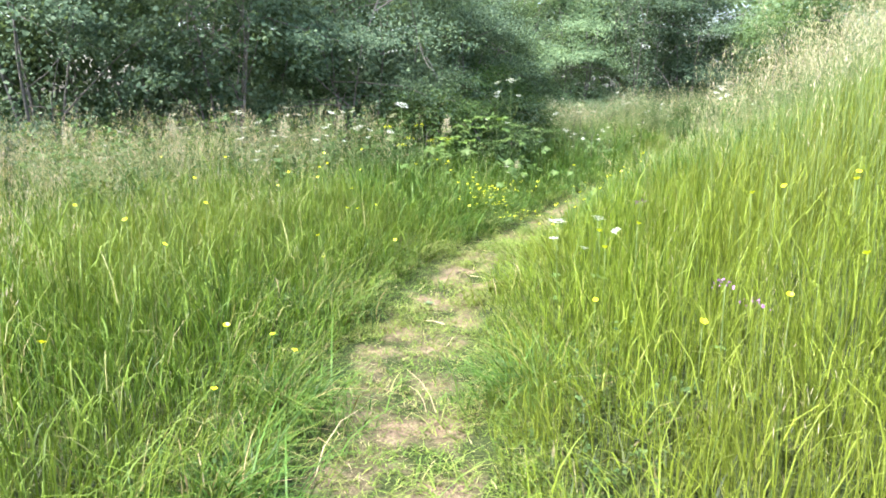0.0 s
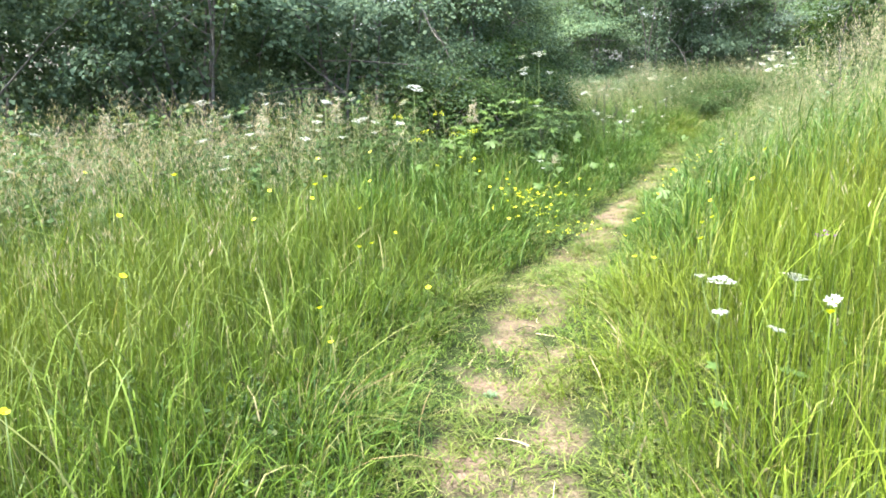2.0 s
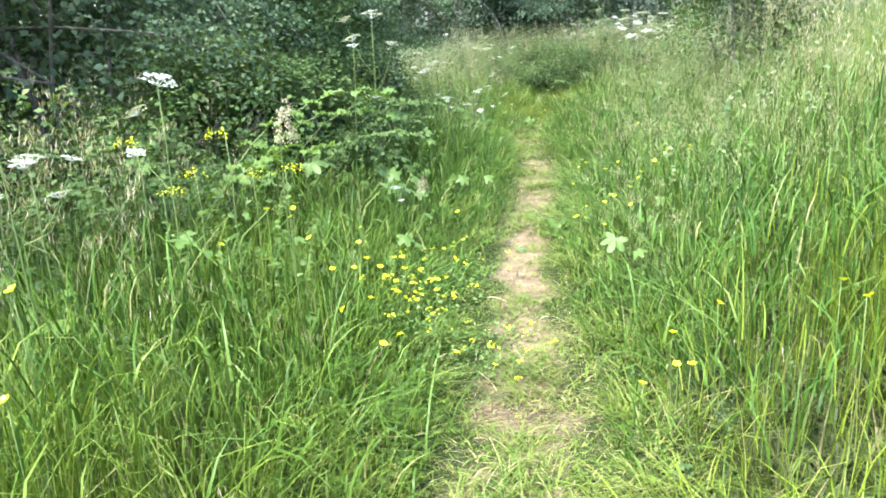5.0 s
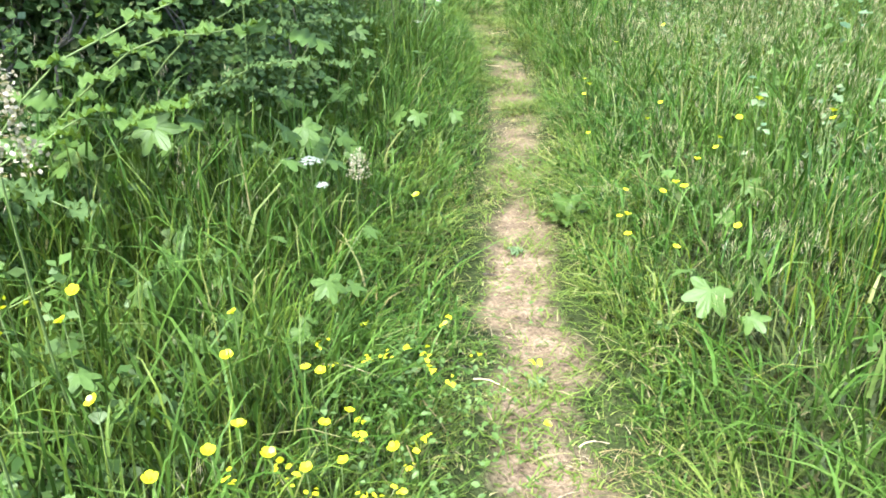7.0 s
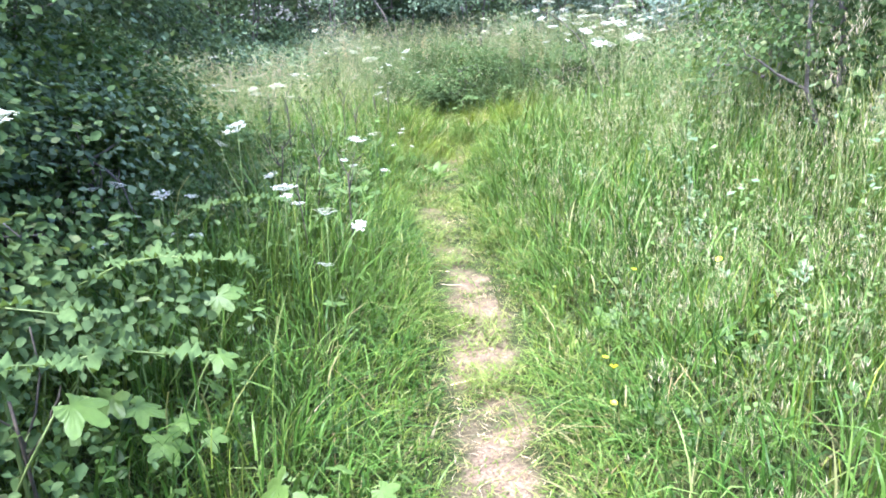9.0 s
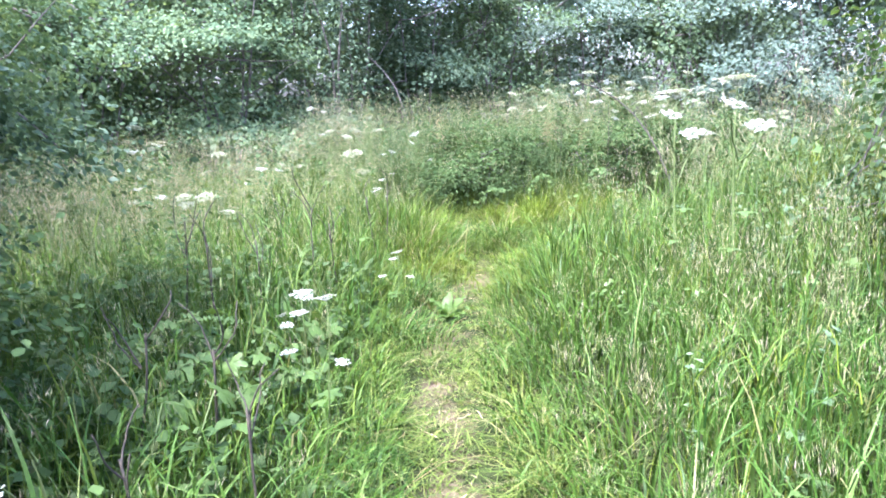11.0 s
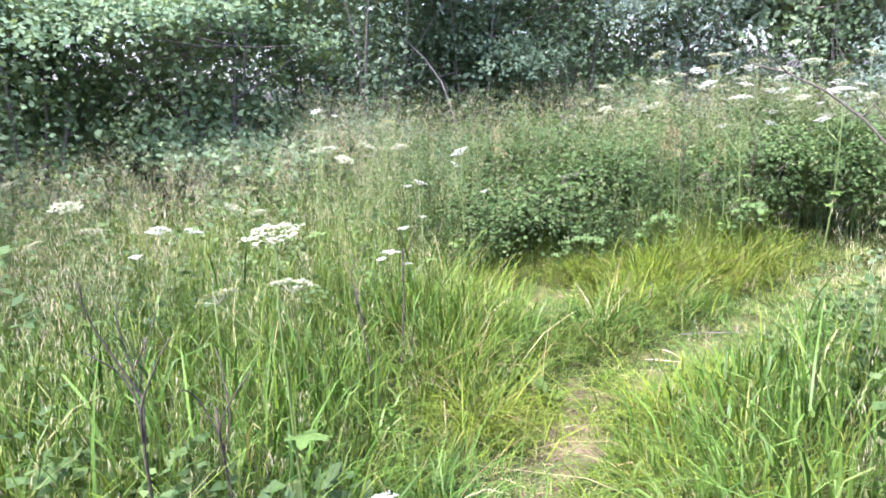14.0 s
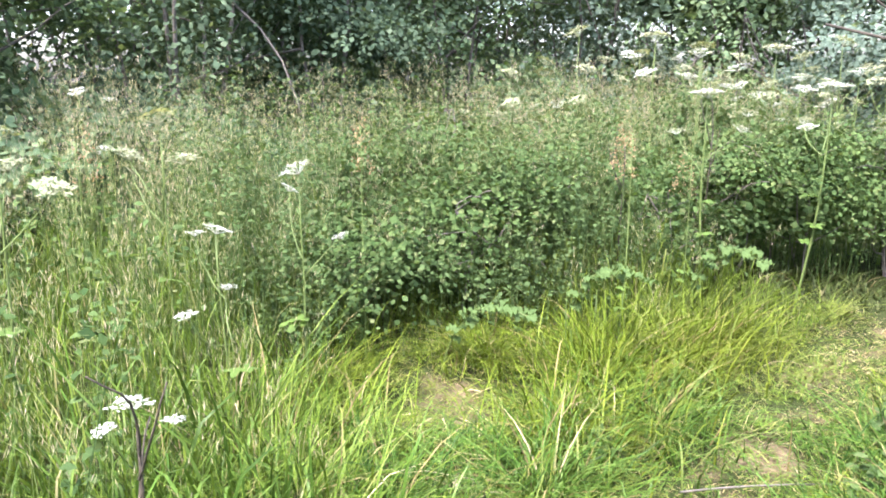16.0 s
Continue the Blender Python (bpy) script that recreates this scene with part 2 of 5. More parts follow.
def smooth_track(n=24):
    pts = []
    for k in range(len(TRACK) - 1):
        a, b = TRACK[max(k - 1, 0)], TRACK[k]
        c, d = TRACK[k + 1], TRACK[min(k + 2, len(TRACK) - 1)]
        for s in np.arange(n) / n:
            pts.append(0.5 * (2 * b + (c - a) * s + (2 * a - 5 * b + 4 * c - d) * s * s + (3 * b - a - 3 * c + d) * s ** 3))
    return np.array(pts)


LINE = smooth_track()
_tan = np.gradient(LINE[:, :2], axis=0)
_tan /= np.linalg.norm(_tan, axis=1)[:, None]
GX0, GY0, GS, GN = -22.0, -14.0, 0.1, 460
_gx, _gy = np.meshgrid(GX0 + GS * np.arange(GN), GY0 + GS * np.arange(GN), indexing="ij")
_best = np.full(_gx.shape, 1e9)
_side, _half = np.zeros(_gx.shape), np.zeros(_gx.shape)
for (px, py, hw), (tx, ty) in zip(LINE[::2], _tan[::2]):
    dx, dy = _gx - px, _gy - py
    q = dx * dx + dy * dy
    near = q < _best
    _best[near] = q[near]
    _side[near] = np.sign(dx * ty - dy * tx)[near]
    _half[near] = hw
_best = np.sqrt(_best) * np.where(_side == 0, 1, _side)


def grid_read(g, x, y):
    u = np.clip((np.asarray(x, float) - GX0) / GS, 0, GN - 1.001)
    v = np.clip((np.asarray(y, float) - GY0) / GS, 0, GN - 1.001)
    i, j = u.astype(int), v.astype(int)
    a, b = u - i, v - j
    return (g[i, j] * (1 - a) + g[i + 1, j] * a) * (1 - b) + (g[i, j + 1] * (1 - a) + g[i + 1, j + 1] * a) * b


def beside(x, y):
    """Distance past the edge of the trodden strip, and the side: 1 right, -1 left."""
    d = grid_read(_best, x, y)
    patch = np.hypot(np.asarray(x) - CLEARING[0], np.asarray(y) - CLEARING[1]) - CLEARING[2]
    link = np.hypot(np.asarray(x) - 5.62, np.asarray(y) - 17.95) - 0.16
    return np.minimum(np.minimum(np.abs(d) - grid_read(_half, x, y), patch), link), np.where(d >= 0, 1.0, -1.0)


def sstep(a, b, x):
    s = np.clip((np.asarray(x, float) - a) / (b - a), 0, 1)
    return s * s * (3 - 2 * s)


def height(x, y):
    x, y = np.asarray(x, float), np.asarray(y, float)
    e, side = beside(x, y)
    bank = np.where(side > 0, 0.75 * sstep(0.3, 3.6, e) + 0.9 * sstep(3.0, 9.0, e), 0.07 * sstep(0.2, 1.2, e) - 0.1 * sstep(1.4, 4.0, e) * (1 - sstep(11.0, 15.0, y)))
    bank = bank + np.where(side > 0, 0.45 * sstep(1.0, 4.2, e) * (1 - sstep(8.5, 12.5, y)) + 0.3 * sstep(2.4, 5.0, e) * (1 - sstep(13.0, 16.0, y)), 0)
    far = sstep(20, 40, np.hypot(x - 3, y - 9))
    bumps = 0.05 * (value_noise(x, y, 1.3, 3) - 0.5) + 0.025 * (value_noise(x, y, 5.0, 4) - 0.5) + 0.012 * (value_noise(x, y, 14.0, 5) - 0.5)
    lip = 0.05 * sstep(-0.12, 0.12, e)
    return bank * (1 - far) + 0.4 * far + bumps + lip - 0.03


def place(x, y):
    return float(height(np.array([x]), np.array([y]))[0])


def ground_sheet():
    near_x = np.arange(-3, 9.01, 0.14)
    near_y = np.arange(-1, 20.01, 0.14)
    grow = np.cumsum(0.12 * 1.22 ** np.arange(36))
    xs = np.concatenate((near_x[0] - grow[::-1], near_x, near_x[-1] + grow))
    ys = np.concatenate((near_y[0] - grow[::-1], near_y, near_y[-1] + grow))
    X, Y = np.meshgrid(xs, ys, indexing="ij")
    Z = height(X, Y)
    v = np.stack((X, Y, Z), -1).reshape(-1, 3)
    nx, ny = len(xs), len(ys)
    i, j = np.meshgrid(np.arange(nx - 1), np.arange(ny - 1), indexing="ij")
    a = (i * ny + j).ravel()
    f = np.stack((a, a + ny, a + ny + 1, a + 1), -1).ravel()
    e, _ = beside(X, Y)
    worn = (1 - sstep(-0.24, 0.08, e)) * (0.5 + 0.2 * sstep(7.5, 9.5, Y) * (1 - sstep(12.5, 14.0, Y)))
    me = raw_mesh("ground", v, f, np.full(len(a), 4), SOIL, smooth=True, attr=("worn", worn.ravel()))
    tagged(new("ground", me), "trodden earth path through mossy meadow soil", "ground", kind="structure")


ground_sheet()

# ---------------------------------------------------------------- grass


def blades(x, y, z, h, w, ang, lean, droop, segs=3):
    """Curved tapering blades: vertices (n, 2*segs+1, 3)."""
    n = len(x)
    face = ang + rng.normal(1.57, 0.7, n)
    ca, sa, cf, sf = np.cos(ang), np.sin(ang), np.cos(face), np.sin(face)
    v = np.empty((n, 2 * segs + 1, 3))
    for k in range(segs + 1):
        s = k / segs
        out = lean * h * s ** 1.6
        cx, cy = x + ca * out, y + sa * out
        cz = z + h * (s - droop * s ** 2.6)
        if k < segs:
            hw = 0.5 * w * (1 - 0.75 * s ** 1.4)
            v[:, 2 * k] = np.stack((cx - cf * hw, cy - sf * hw, cz), -1)
            v[:, 2 * k + 1] = np.stack((cx + cf * hw, cy + sf * hw, cz), -1)
        else:
            v[:, 2 * segs] = np.stack((cx, cy, cz), -1)
    return v


def blade_faces(segs=3):
    f = [(2 * k, 2 * k + 1, 2 * k + 3, 2 * k + 2) for k in range(segs - 1)]
    return f + [(2 * segs - 2, 2 * segs - 1, 2 * segs)]


# tufts gather the blades; a tuft shares a direction
def tuft_field(n_tufts, per, x0, x1, y0, y1, keep, spread=0.05):
    tx, ty = rng.uniform(x0, x1, n_tufts), rng.uniform(y0, y1, n_tufts)
    e, side = beside(tx, ty)
    k = rng.random(n_tufts) < keep(tx, ty, e, side) * (0.35 + 1.3 * value_noise(tx, ty, 3.1, 13))
    tx, ty = tx[k], ty[k]
    ta = rng.uniform(0, 6.283, len(tx))
    idx = np.repeat(np.arange(len(tx)), per)
    x = tx[idx] + rng.normal(0, spread, len(idx))
    y = ty[idx] + rng.normal(0, spread, len(idx))
    return x, y, ta[idx], rng.random(len(tx))[idx]


def away_angle(x, y):
    """Direction towards the path."""
    d = 0.15
    gx = np.abs(grid_read(_best, x + d, y)) - np.abs(grid_read(_best, x - d, y))
    gy = np.abs(grid_read(_best, x, y + d)) - np.abs(grid_read(_best, x, y - d))
    return np.arctan2(-gy, -gx)


def tall(e, side, x, y):
    """Height of the sward past the path's edge."""
    top = np.where(side > 0, 0.85, 0.66) * (0.55 + 0.5 * value_noise(x, y, 0.8, 11) + 0.4 * value_noise(x, y, 2.6, 12))
    shade = sstep(6.5, 8.5, y) * (1 - sstep(14.0, 15.5, y))
    top = top * (1 - np.where(side > 0, 0.32 * (1 - sstep(1.5, 3.0, e)), 0.2) * shade)
    trod = np.maximum(1 - sstep(0.5, 1.15, np.hypot(x - 6.35, y - 18.25)), 1 - sstep(0.7, 1.7, np.hypot(x - 7.1, y - 17.0)))
    top = top * (1 - 0.66 * trod)
    return 0.09 + (top - 0.09) * sstep(-0.12, 0.95, e) ** 0.75


def view_weight(x, y):
    """Thins the grass with distance from the track."""
    e, _ = beside(x, y)
    ragged = 1.6 * (value_noise(x, y, 0.9, 31) - 0.5)
    outer = sstep(-0.9, 0.9, y + ragged) * sstep(-4.9, -3.6, x + ragged) * (1 - sstep(9.2, 10.6, x + ragged))
    return outer * np.clip(1.15 - 0.2 * np.maximum(e - 0.8, 0), 0.2, 1) * np.where((y < 1.5) & (e > 2.0), 0.6, 1)


def in_hedge(x, y):
    """1 where the hedge's shrubs keep the ground bare."""
    along = (y - (10.3 + 0.12 * x))
    return (along > 0.9) & (x < 0.9 + 0.45 * (y - 12.5)) & (y < 15)


def sward(name, mat, n_tufts, per, box, keep, label, wmin=0.003, wmax=0.0082, lodged=0.66):
    """Grass: blades from the ground, and shorter leaves that arch away from the culms at every height."""
    x, y, a, r = tuft_field(n_tufts, per, *box, keep)
    e, side = beside(x, y)
    ok = (e > -0.03) & ~in_hedge(x, y)
    x, y, a, r, e, side = x[ok], y[ok], a[ok], r[ok], e[ok], side[ok]
    n = len(x)
    sw = np.maximum(tall(e, side, x, y) * (0.65 + 0.4 * r + rng.normal(0, 0.15, n).clip(-0.3, 0.45)), 0.05)
    leafy = rng.random(n) < lodged
    h = np.where(leafy, np.minimum(sw * 0.85, rng.uniform(0.12, 0.42, n)), sw * rng.uniform(0.6, 1.1, n))
    z = height(x, y) - 0.01 + np.where(leafy, sw * rng.uniform(0.0, 0.72, n) ** 0.8, 0)
    ang = a + rng.normal(0, 1.4, n)
    edge = (e < 0.45) & (rng.random(n) < 0.6)
    ang = np.where(edge, away_angle(x, y) + rng.normal(0, 0.7, n), ang)
    lean = np.where(leafy, np.abs(rng.normal(0.5, 0.34, n)), np.abs(rng.normal(0.14, 0.14, n))) + np.where(edge, 0.2, 0)
    droop = np.where(leafy, rng.uniform(0.0, 0.95, n), np.abs(rng.normal(0.08, 0.16, n)).clip(0, 0.6)) + np.where(edge, 0.08, 0)
    w = rng.uniform(wmin, wmax, n) * np.where(leafy, 1.1, 0.8) * (1 + 0.06 * np.maximum(e - 1.5, 0))
    s = Soup()
    up = ~leafy
    for q, segs in ((up & (e < 1.6), 3), (up & (e >= 1.6), 2)):
        s.add(blades(x[q], y[q], z[q], h[q], w[q], ang[q], lean[q], droop[q], segs), blade_faces(segs))
    for q, segs in ((leafy & (e < 1.6), 3), (leafy & (e >= 1.6), 2)):
        s.add(blades(x[q], y[q], z[q], h[q], w[q], ang[q], lean[q], droop[q], segs), blade_faces(segs))
    ob = new(name, s.mesh(name, mat))
    return tagged(ob, label, "grass", kind="stuff")


def keep_right(x, y, e, side):
    return (side > 0) * view_weight(x, y) * (1 - 0.9 * sstep(6.3, 8.0, y) * (1 - sstep(15.8, 16.6, y)) * (1 - sstep(1.8, 2.8, e)))


def keep_left(x, y, e, side):
    return (side < 0) * view_weight(x, y) * (1 - 0.6 * sstep(7.5, 9.0, y) * (1 - sstep(12.5, 14, y)))


def keep_lush(x, y, e, side):
    return view_weight(x, y) * sstep(6.3, 8.0, y) * (1 - 0.2 * sstep(13.0, 15, y)) * (1 - 0.5 * sstep(16.2, 17, y)) * (1 - sstep(1.8, 2.8, e)) * np.where(side > 0, 0.72, 1.0)


sward("meadow_grass", GRASS_RIGHT, 19000, 11, (-0.2, 6.2, -0.2, 19.5), keep_right, "tall yellow-green meadow grass on the bank beside the path", 0.0024, 0.0062, 0.45)
sward("meadow_grass", GRASS_RIGHT, 3600, 9, (6.2, 10.5, 3.5, 19.5), keep_right, "tall yellow-green meadow grass high on the bank", 0.005, 0.011)
sward("meadow_grass", GRASS_LEFT, 16500, 12, (-5.4, 2.4, -0.4, 10.2), keep_left, "tall green meadow grass with dry tips before the hedge", 0.0026, 0.0072, 0.55)
sward("meadow_grass", GRASS_LEFT, 8000, 11, (0.4, 8.5, 10.2, 21.2), keep_left, "tall pale green meadow grass round the clearing", 0.003, 0.008, 0.6)
sward("lush_grass", GRASS_LUSH, 14500, 10, (-1.0, 7.0, 6.6, 18.4), keep_lush, "lush arching green grass in the shade along the path", 0.0042, 0.0115, 0.76)


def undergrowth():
    """The short dense bottom of the sward, coloured dark for the shade between blades."""
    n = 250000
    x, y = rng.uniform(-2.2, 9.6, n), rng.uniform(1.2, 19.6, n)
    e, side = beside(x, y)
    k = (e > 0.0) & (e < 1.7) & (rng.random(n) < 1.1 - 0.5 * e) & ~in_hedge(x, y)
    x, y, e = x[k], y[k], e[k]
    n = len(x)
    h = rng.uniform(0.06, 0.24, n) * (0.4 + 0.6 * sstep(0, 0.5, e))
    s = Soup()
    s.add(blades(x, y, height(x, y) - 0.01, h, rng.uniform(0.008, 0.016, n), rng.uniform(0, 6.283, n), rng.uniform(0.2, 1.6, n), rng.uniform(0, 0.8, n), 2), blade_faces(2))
    tagged(new("undergrowth", s.mesh("undergrowth", UNDERGROWTH)), "short dense grass bases and thatch under the meadow, coloured dark as shade", "grass", kind="stuff")


undergrowth()


def outer_meadow():
    """Coarse tufts that carry the meadow on past what the path passes close by."""
    n = 90000
    x, y = rng.uniform(-18, 24, n), rng.uniform(-10, 32, n)
    e, side = beside(x, y)
    inner = (x > -6) & (x < 10) & (y > -1.2) & (y < 20)
    thin = np.clip(1.3 - 0.05 * np.hypot(x - 3, y - 10), 0.15, 1)
    k = (e > 0.1) & (rng.random(n) < np.where(inner, 0.25 * (e > 3), 1.0) * thin)
    x, y = x[k], y[k]
    n = len(x)
    s = Soup()
    s.add(blades(x, y, height(x, y) - 0.01, rng.uniform(0.25, 0.7, n), rng.uniform(0.015, 0.035, n), rng.uniform(0, 6.283, n), rng.uniform(0.1, 0.9, n), rng.uniform(0, 0.6, n), 2), blade_faces(2))
    tagged(new("meadow_grass", s.mesh("meadow_grass", GRASS_LEFT)), "rough green meadow grass away from the path", "grass", kind="stuff")


outer_meadow()


def path_grass():
    n = 88000
    x, y = rng.uniform(-1.2, 9.0, n), rng.uniform(-0.6, 19.3, n)
    e, _ = beside(x, y)
    d = grid_read(_best, x, y)
    patchy = value_noise(x, y, 1.7, 21) * 0.5 + value_noise(x, y, 5.5, 22) * 0.5
    # the feet keep to the left of the wide early stretch, and to the middle of the narrow one
    early = 1 - sstep(6.5, 8.5, y)
    rut = early * np.exp(-((d + 0.2) / 0.13) ** 2)
    bare = (0.27 + 0.07 * sstep(7.5, 9.5, y) * (1 - sstep(12.5, 14.0, y))) * (1 - 0.75 * early) + 0.27 * rut
    k = (e < 0.22) & (patchy + 0.9 * np.maximum(e + 0.12, 0) + rng.normal(0, 0.08, n) > bare)
    more = np.repeat(np.flatnonzero(k), 7)
    x = x[more] + rng.normal(0, 0.04, len(more))
    y = y[more] + rng.normal(0, 0.04, len(more))
    e, _ = beside(x, y)
    tuft = value_noise(x, y, 4.5, 24)
    h = rng.uniform(0.015, 0.05, len(x)) * (1 + 2.2 * sstep(-0.08, 0.2, e)) * (0.6 + 1.2 * sstep(0.45, 0.8, tuft))
    s = Soup()
    s.add(blades(x, y, height(x, y), h, rng.uniform(0.004, 0.0092, len(x)), rng.uniform(0, 6.283, len(x)), rng.uniform(0.8, 3.0, len(x)), rng.uniform(0.1, 0.6, len(x)), 2), blade_faces(2))
    tagged(new("path_grass", s.mesh("path_grass", GRASS_PATH)), "short trampled grass and straw on the path", "grass", kind="stuff")


path_grass()


def path_thatch():
    """Flattened dry stems and clippings, matted over the trodden strip."""
    n = 90000
    x, y = rng.uniform(-1.0, 9.0, n), rng.uniform(0.8, 19.3, n)
    e, _ = beside(x, y)
    k = (e < 0.1) & (value_noise(x, y, 2.4, 23) + rng.normal(0, 0.15, n) > 0.8 - 0.26 * sstep(6.0, 9.0, y))
    more = np.repeat(np.flatnonzero(k), 4)
    n = len(more)
    x, y = x[more] + rng.normal(0, 0.05, n), y[more] + rng.normal(0, 0.05, n)
    s = Soup()
    s.add(blades(x, y, height(x, y) + rng.uniform(0.001, 0.012, n), rng.uniform(0.008, 0.02, n), rng.uniform(0.002, 0.0045, n), rng.uniform(0, 6.283, n), rng.uniform(2.0, 6.0, n), rng.uniform(0.4, 1.0, n), 2), blade_faces(2))
    tagged(new("path_thatch", s.mesh("path_thatch", THATCH)), "flattened dry grass stems matted on the path", "grass", kind="stuff")


path_thatch()


def seed_stalks(name, n, box, keep, hmin, hmax, label, spikelets=16, seed_mat=None, arch=0.12, loose=0.026, grain=1.0):
    x, y = rng.uniform(box[0], box[1], n), rng.uniform(box[2], box[3], n)
    e, side = beside(x, y)
    k = (rng.random(n) < keep(x, y, e, side)) & (e > 0.25) & ~in_hedge(x, y)
    x, y, e = x[k], y[k], e[k]
    n = len(x)
    z = height(x, y)
    h = rng.uniform(hmin, hmax, n) * (0.45 + 0.55 * sstep(0.2, 1.3, e))
    ang, lean = rng.uniform(0, 6.283, n), np.abs(rng.normal(arch, 0.1 + 0.3 * arch, n))
    fall = 0.03 + 0.5 * np.maximum(lean - 0.2, 0)
    s = Soup()
    s.add(blades(x, y, z, h, np.full(n, 0.0032), ang, lean, fall, 2), blade_faces(2))
    # loose heads: small spikelets on the top part of the stalk
    m = spikelets
    t = rng.uniform(0.78 - 2.0 * (loose - 0.026), 1.0, (n, m))
    wide = (loose * (1.05 - t) / 0.25 + 0.003) * rng.uniform(0.3, 1.2, (n, m))
    a = rng.uniform(0, 6.283, (n, m))
    out = (lean * h)[:, None] * t ** 1.6
    cx = x[:, None] + np.cos(ang)[:, None] * out + np.cos(a) * wide
    cy = y[:, None] + np.sin(ang)[:, None] * out + np.sin(a) * wide
    cz = z[:, None] + h[:, None] * (t - fall[:, None] * t ** 2.6) + rng.normal(0, 0.008, (n, m))
    ln, wd = rng.uniform(0.016, 0.038, (n, m)) * (0.7 + 0.3 * grain), rng.uniform(0.0008, 0.0016, (n, m)) * grain
    b = a + rng.normal(1.57, 0.6, (n, m))
    base = np.stack((cx, cy, cz), -1)
    axis = np.stack((np.cos(a) * 0.5, np.sin(a) * 0.5, np.full((n, m), 1.0)), -1) * ln[..., None]
    wing = np.stack((np.cos(b), np.sin(b), np.zeros((n, m))), -1) * wd[..., None]
    q = np.stack((base, base + axis * 0.5 - wing, base + axis, base + axis * 0.5 + wing), 2).reshape(n * m, 4, 3)
    s.add(q, [(0, 1, 2, 3)])
    me = s.mesh(name, [seed_mat or SEED_PALE, STEM_GREEN])
    which = np.zeros(len(me.polygons), np.int32)
    which[:2 * n] = 1
    me.polygons.foreach_set("material_index", which)
    return tagged(new(name, me), label, "grass", kind="stuff")


seed_stalks("seed_heads", 4200, (1.2, 8.5, 14.8, 21.2), lambda x, y, e, s: np.clip(0.7 * e, 0, 1), 0.75, 1.25, "feathery tan flowering grass round the clearing", 26, None, 0.22, 0.045, 0.75)
seed_stalks("seed_heads", 2600, (4.6, 10.5, 19.1, 21.2), lambda x, y, e, s: np.clip(2 * e, 0, 1), 1.15, 1.6, "tan flowering grass growing through the brambles", 20, None, 0.15, 0.035, 0.75)
seed_stalks("seed_heads", 6400, (0.9, 8.5, 3.6, 13.5), lambda x, y, e, s: (s > 0) * sstep(0.9, 2.4, e), 1.15, 1.6, "dense pinkish straw flowering grass on the bank", 17, None, 0.14, 0.03, 1.3)
seed_stalks("seed_heads", 560, (-5.0, -0.6, 5.2, 9.0), lambda x, y, e, s: (s < 0) * sstep(0.6, 1.2, e), 0.95, 1.35, "pinkish-brown plumes of tall grass along the hedge's foot", 34, SEED_MAUVE, 0.2, 0.05, 1.25)
seed_stalks("seed_heads", 480, (-5.0, -0.9, 2.4, 8.5), lambda x, y, e, s: (s < 0) * sstep(0.6, 1.4, e), 0.85, 1.2, "mauve-brown feathery grass plumes before the hedge", 40, SEED_MAUVE, 0.3, 0.05)
seed_stalks("seed_heads", 2600, (1.8, 5.8, 8.3, 14.5), lambda x, y, e, s: (s > 0) * np.clip(0.1 + 0.8 * e, 0, 1), 0.55, 1.0, "pale arching grass heads on the bank", 32, None, 0.5, 0.06, 0.75)
seed_stalks("seed_heads", 4200, (0.0, 9.5, 0.8, 19.5), lambda x, y, e, s: (s > 0) * np.clip(0.1 + 0.45 * e, 0, 1), 0.95, 1.45, "pale dry flowering grass heads above the meadow", 16, None, 0.14, 0.03, 0.7)
seed_stalks("seed_heads", 1500, (-5.0, 1.5, 1.5, 10.2), lambda x, y, e, s: (s < 0) * np.clip(-0.1 + 0.5 * e, 0, 1), 0.7, 1.08, "mauve-brown flowering grass heads before the hedge", 24, SEED_MAUVE, 0.25, 0.04, 0.75)
seed_stalks("seed_heads", 1900, (1.2, 6.0, 12.5, 18.5), lambda x, y, e, s: (s < 0) * np.clip(0.7 * e, 0, 1), 0.6, 1.05, "pale feathery grass heads left standing along the path", 28, None, 0.35, 0.055, 0.5)

# ---------------------------------------------------------------- shrubs and trees


def tube(soup, pts, radii, sides=6):
    pts = np.asarray(pts, float)
    n = len(pts)
    d = np.gradient(pts, axis=0)
    d /= np.linalg.norm(d, axis=1)[:, None] + 1e-9
    ref = np.array((0.31, 0.87, 0.2))
    u = np.cross(d, ref)
    u /= np.linalg.norm(u, axis=1)[:, None] + 1e-9
    w = np.cross(d, u)
    th = np.arange(sides) * 2 * np.pi / sides
    ring = pts[:, None] + (np.cos(th)[None, :, None] * u[:, None] + np.sin(th)[None, :, None] * w[:, None]) * np.asarray(radii)[:, None, None]
    f = [(k * sides + i, k * sides + (i + 1) % sides, (k + 1) * sides + (i + 1) % sides, (k + 1) * sides + i) for k in range(n - 1) for i in range(sides)]
    f.append(tuple((n - 1) * sides + i for i in range(sides)))
    soup.add(ring.reshape(-1, 3), f)


def bend(p0, p1, sag, r, k=6):
    """A limb from p0 to p1, bent sideways a little."""
    p0, p1 = np.asarray(p0, float), np.asarray(p1, float)
    s = np.linspace(0, 1, k)[:, None]
    off = r.normal(0, 1, 3) * sag
    wob = r.normal(0, sag * 0.18, (k, 3)) * s
    return p0 + (p1 - p0) * s + off * np.sin(s * np.pi) + wob


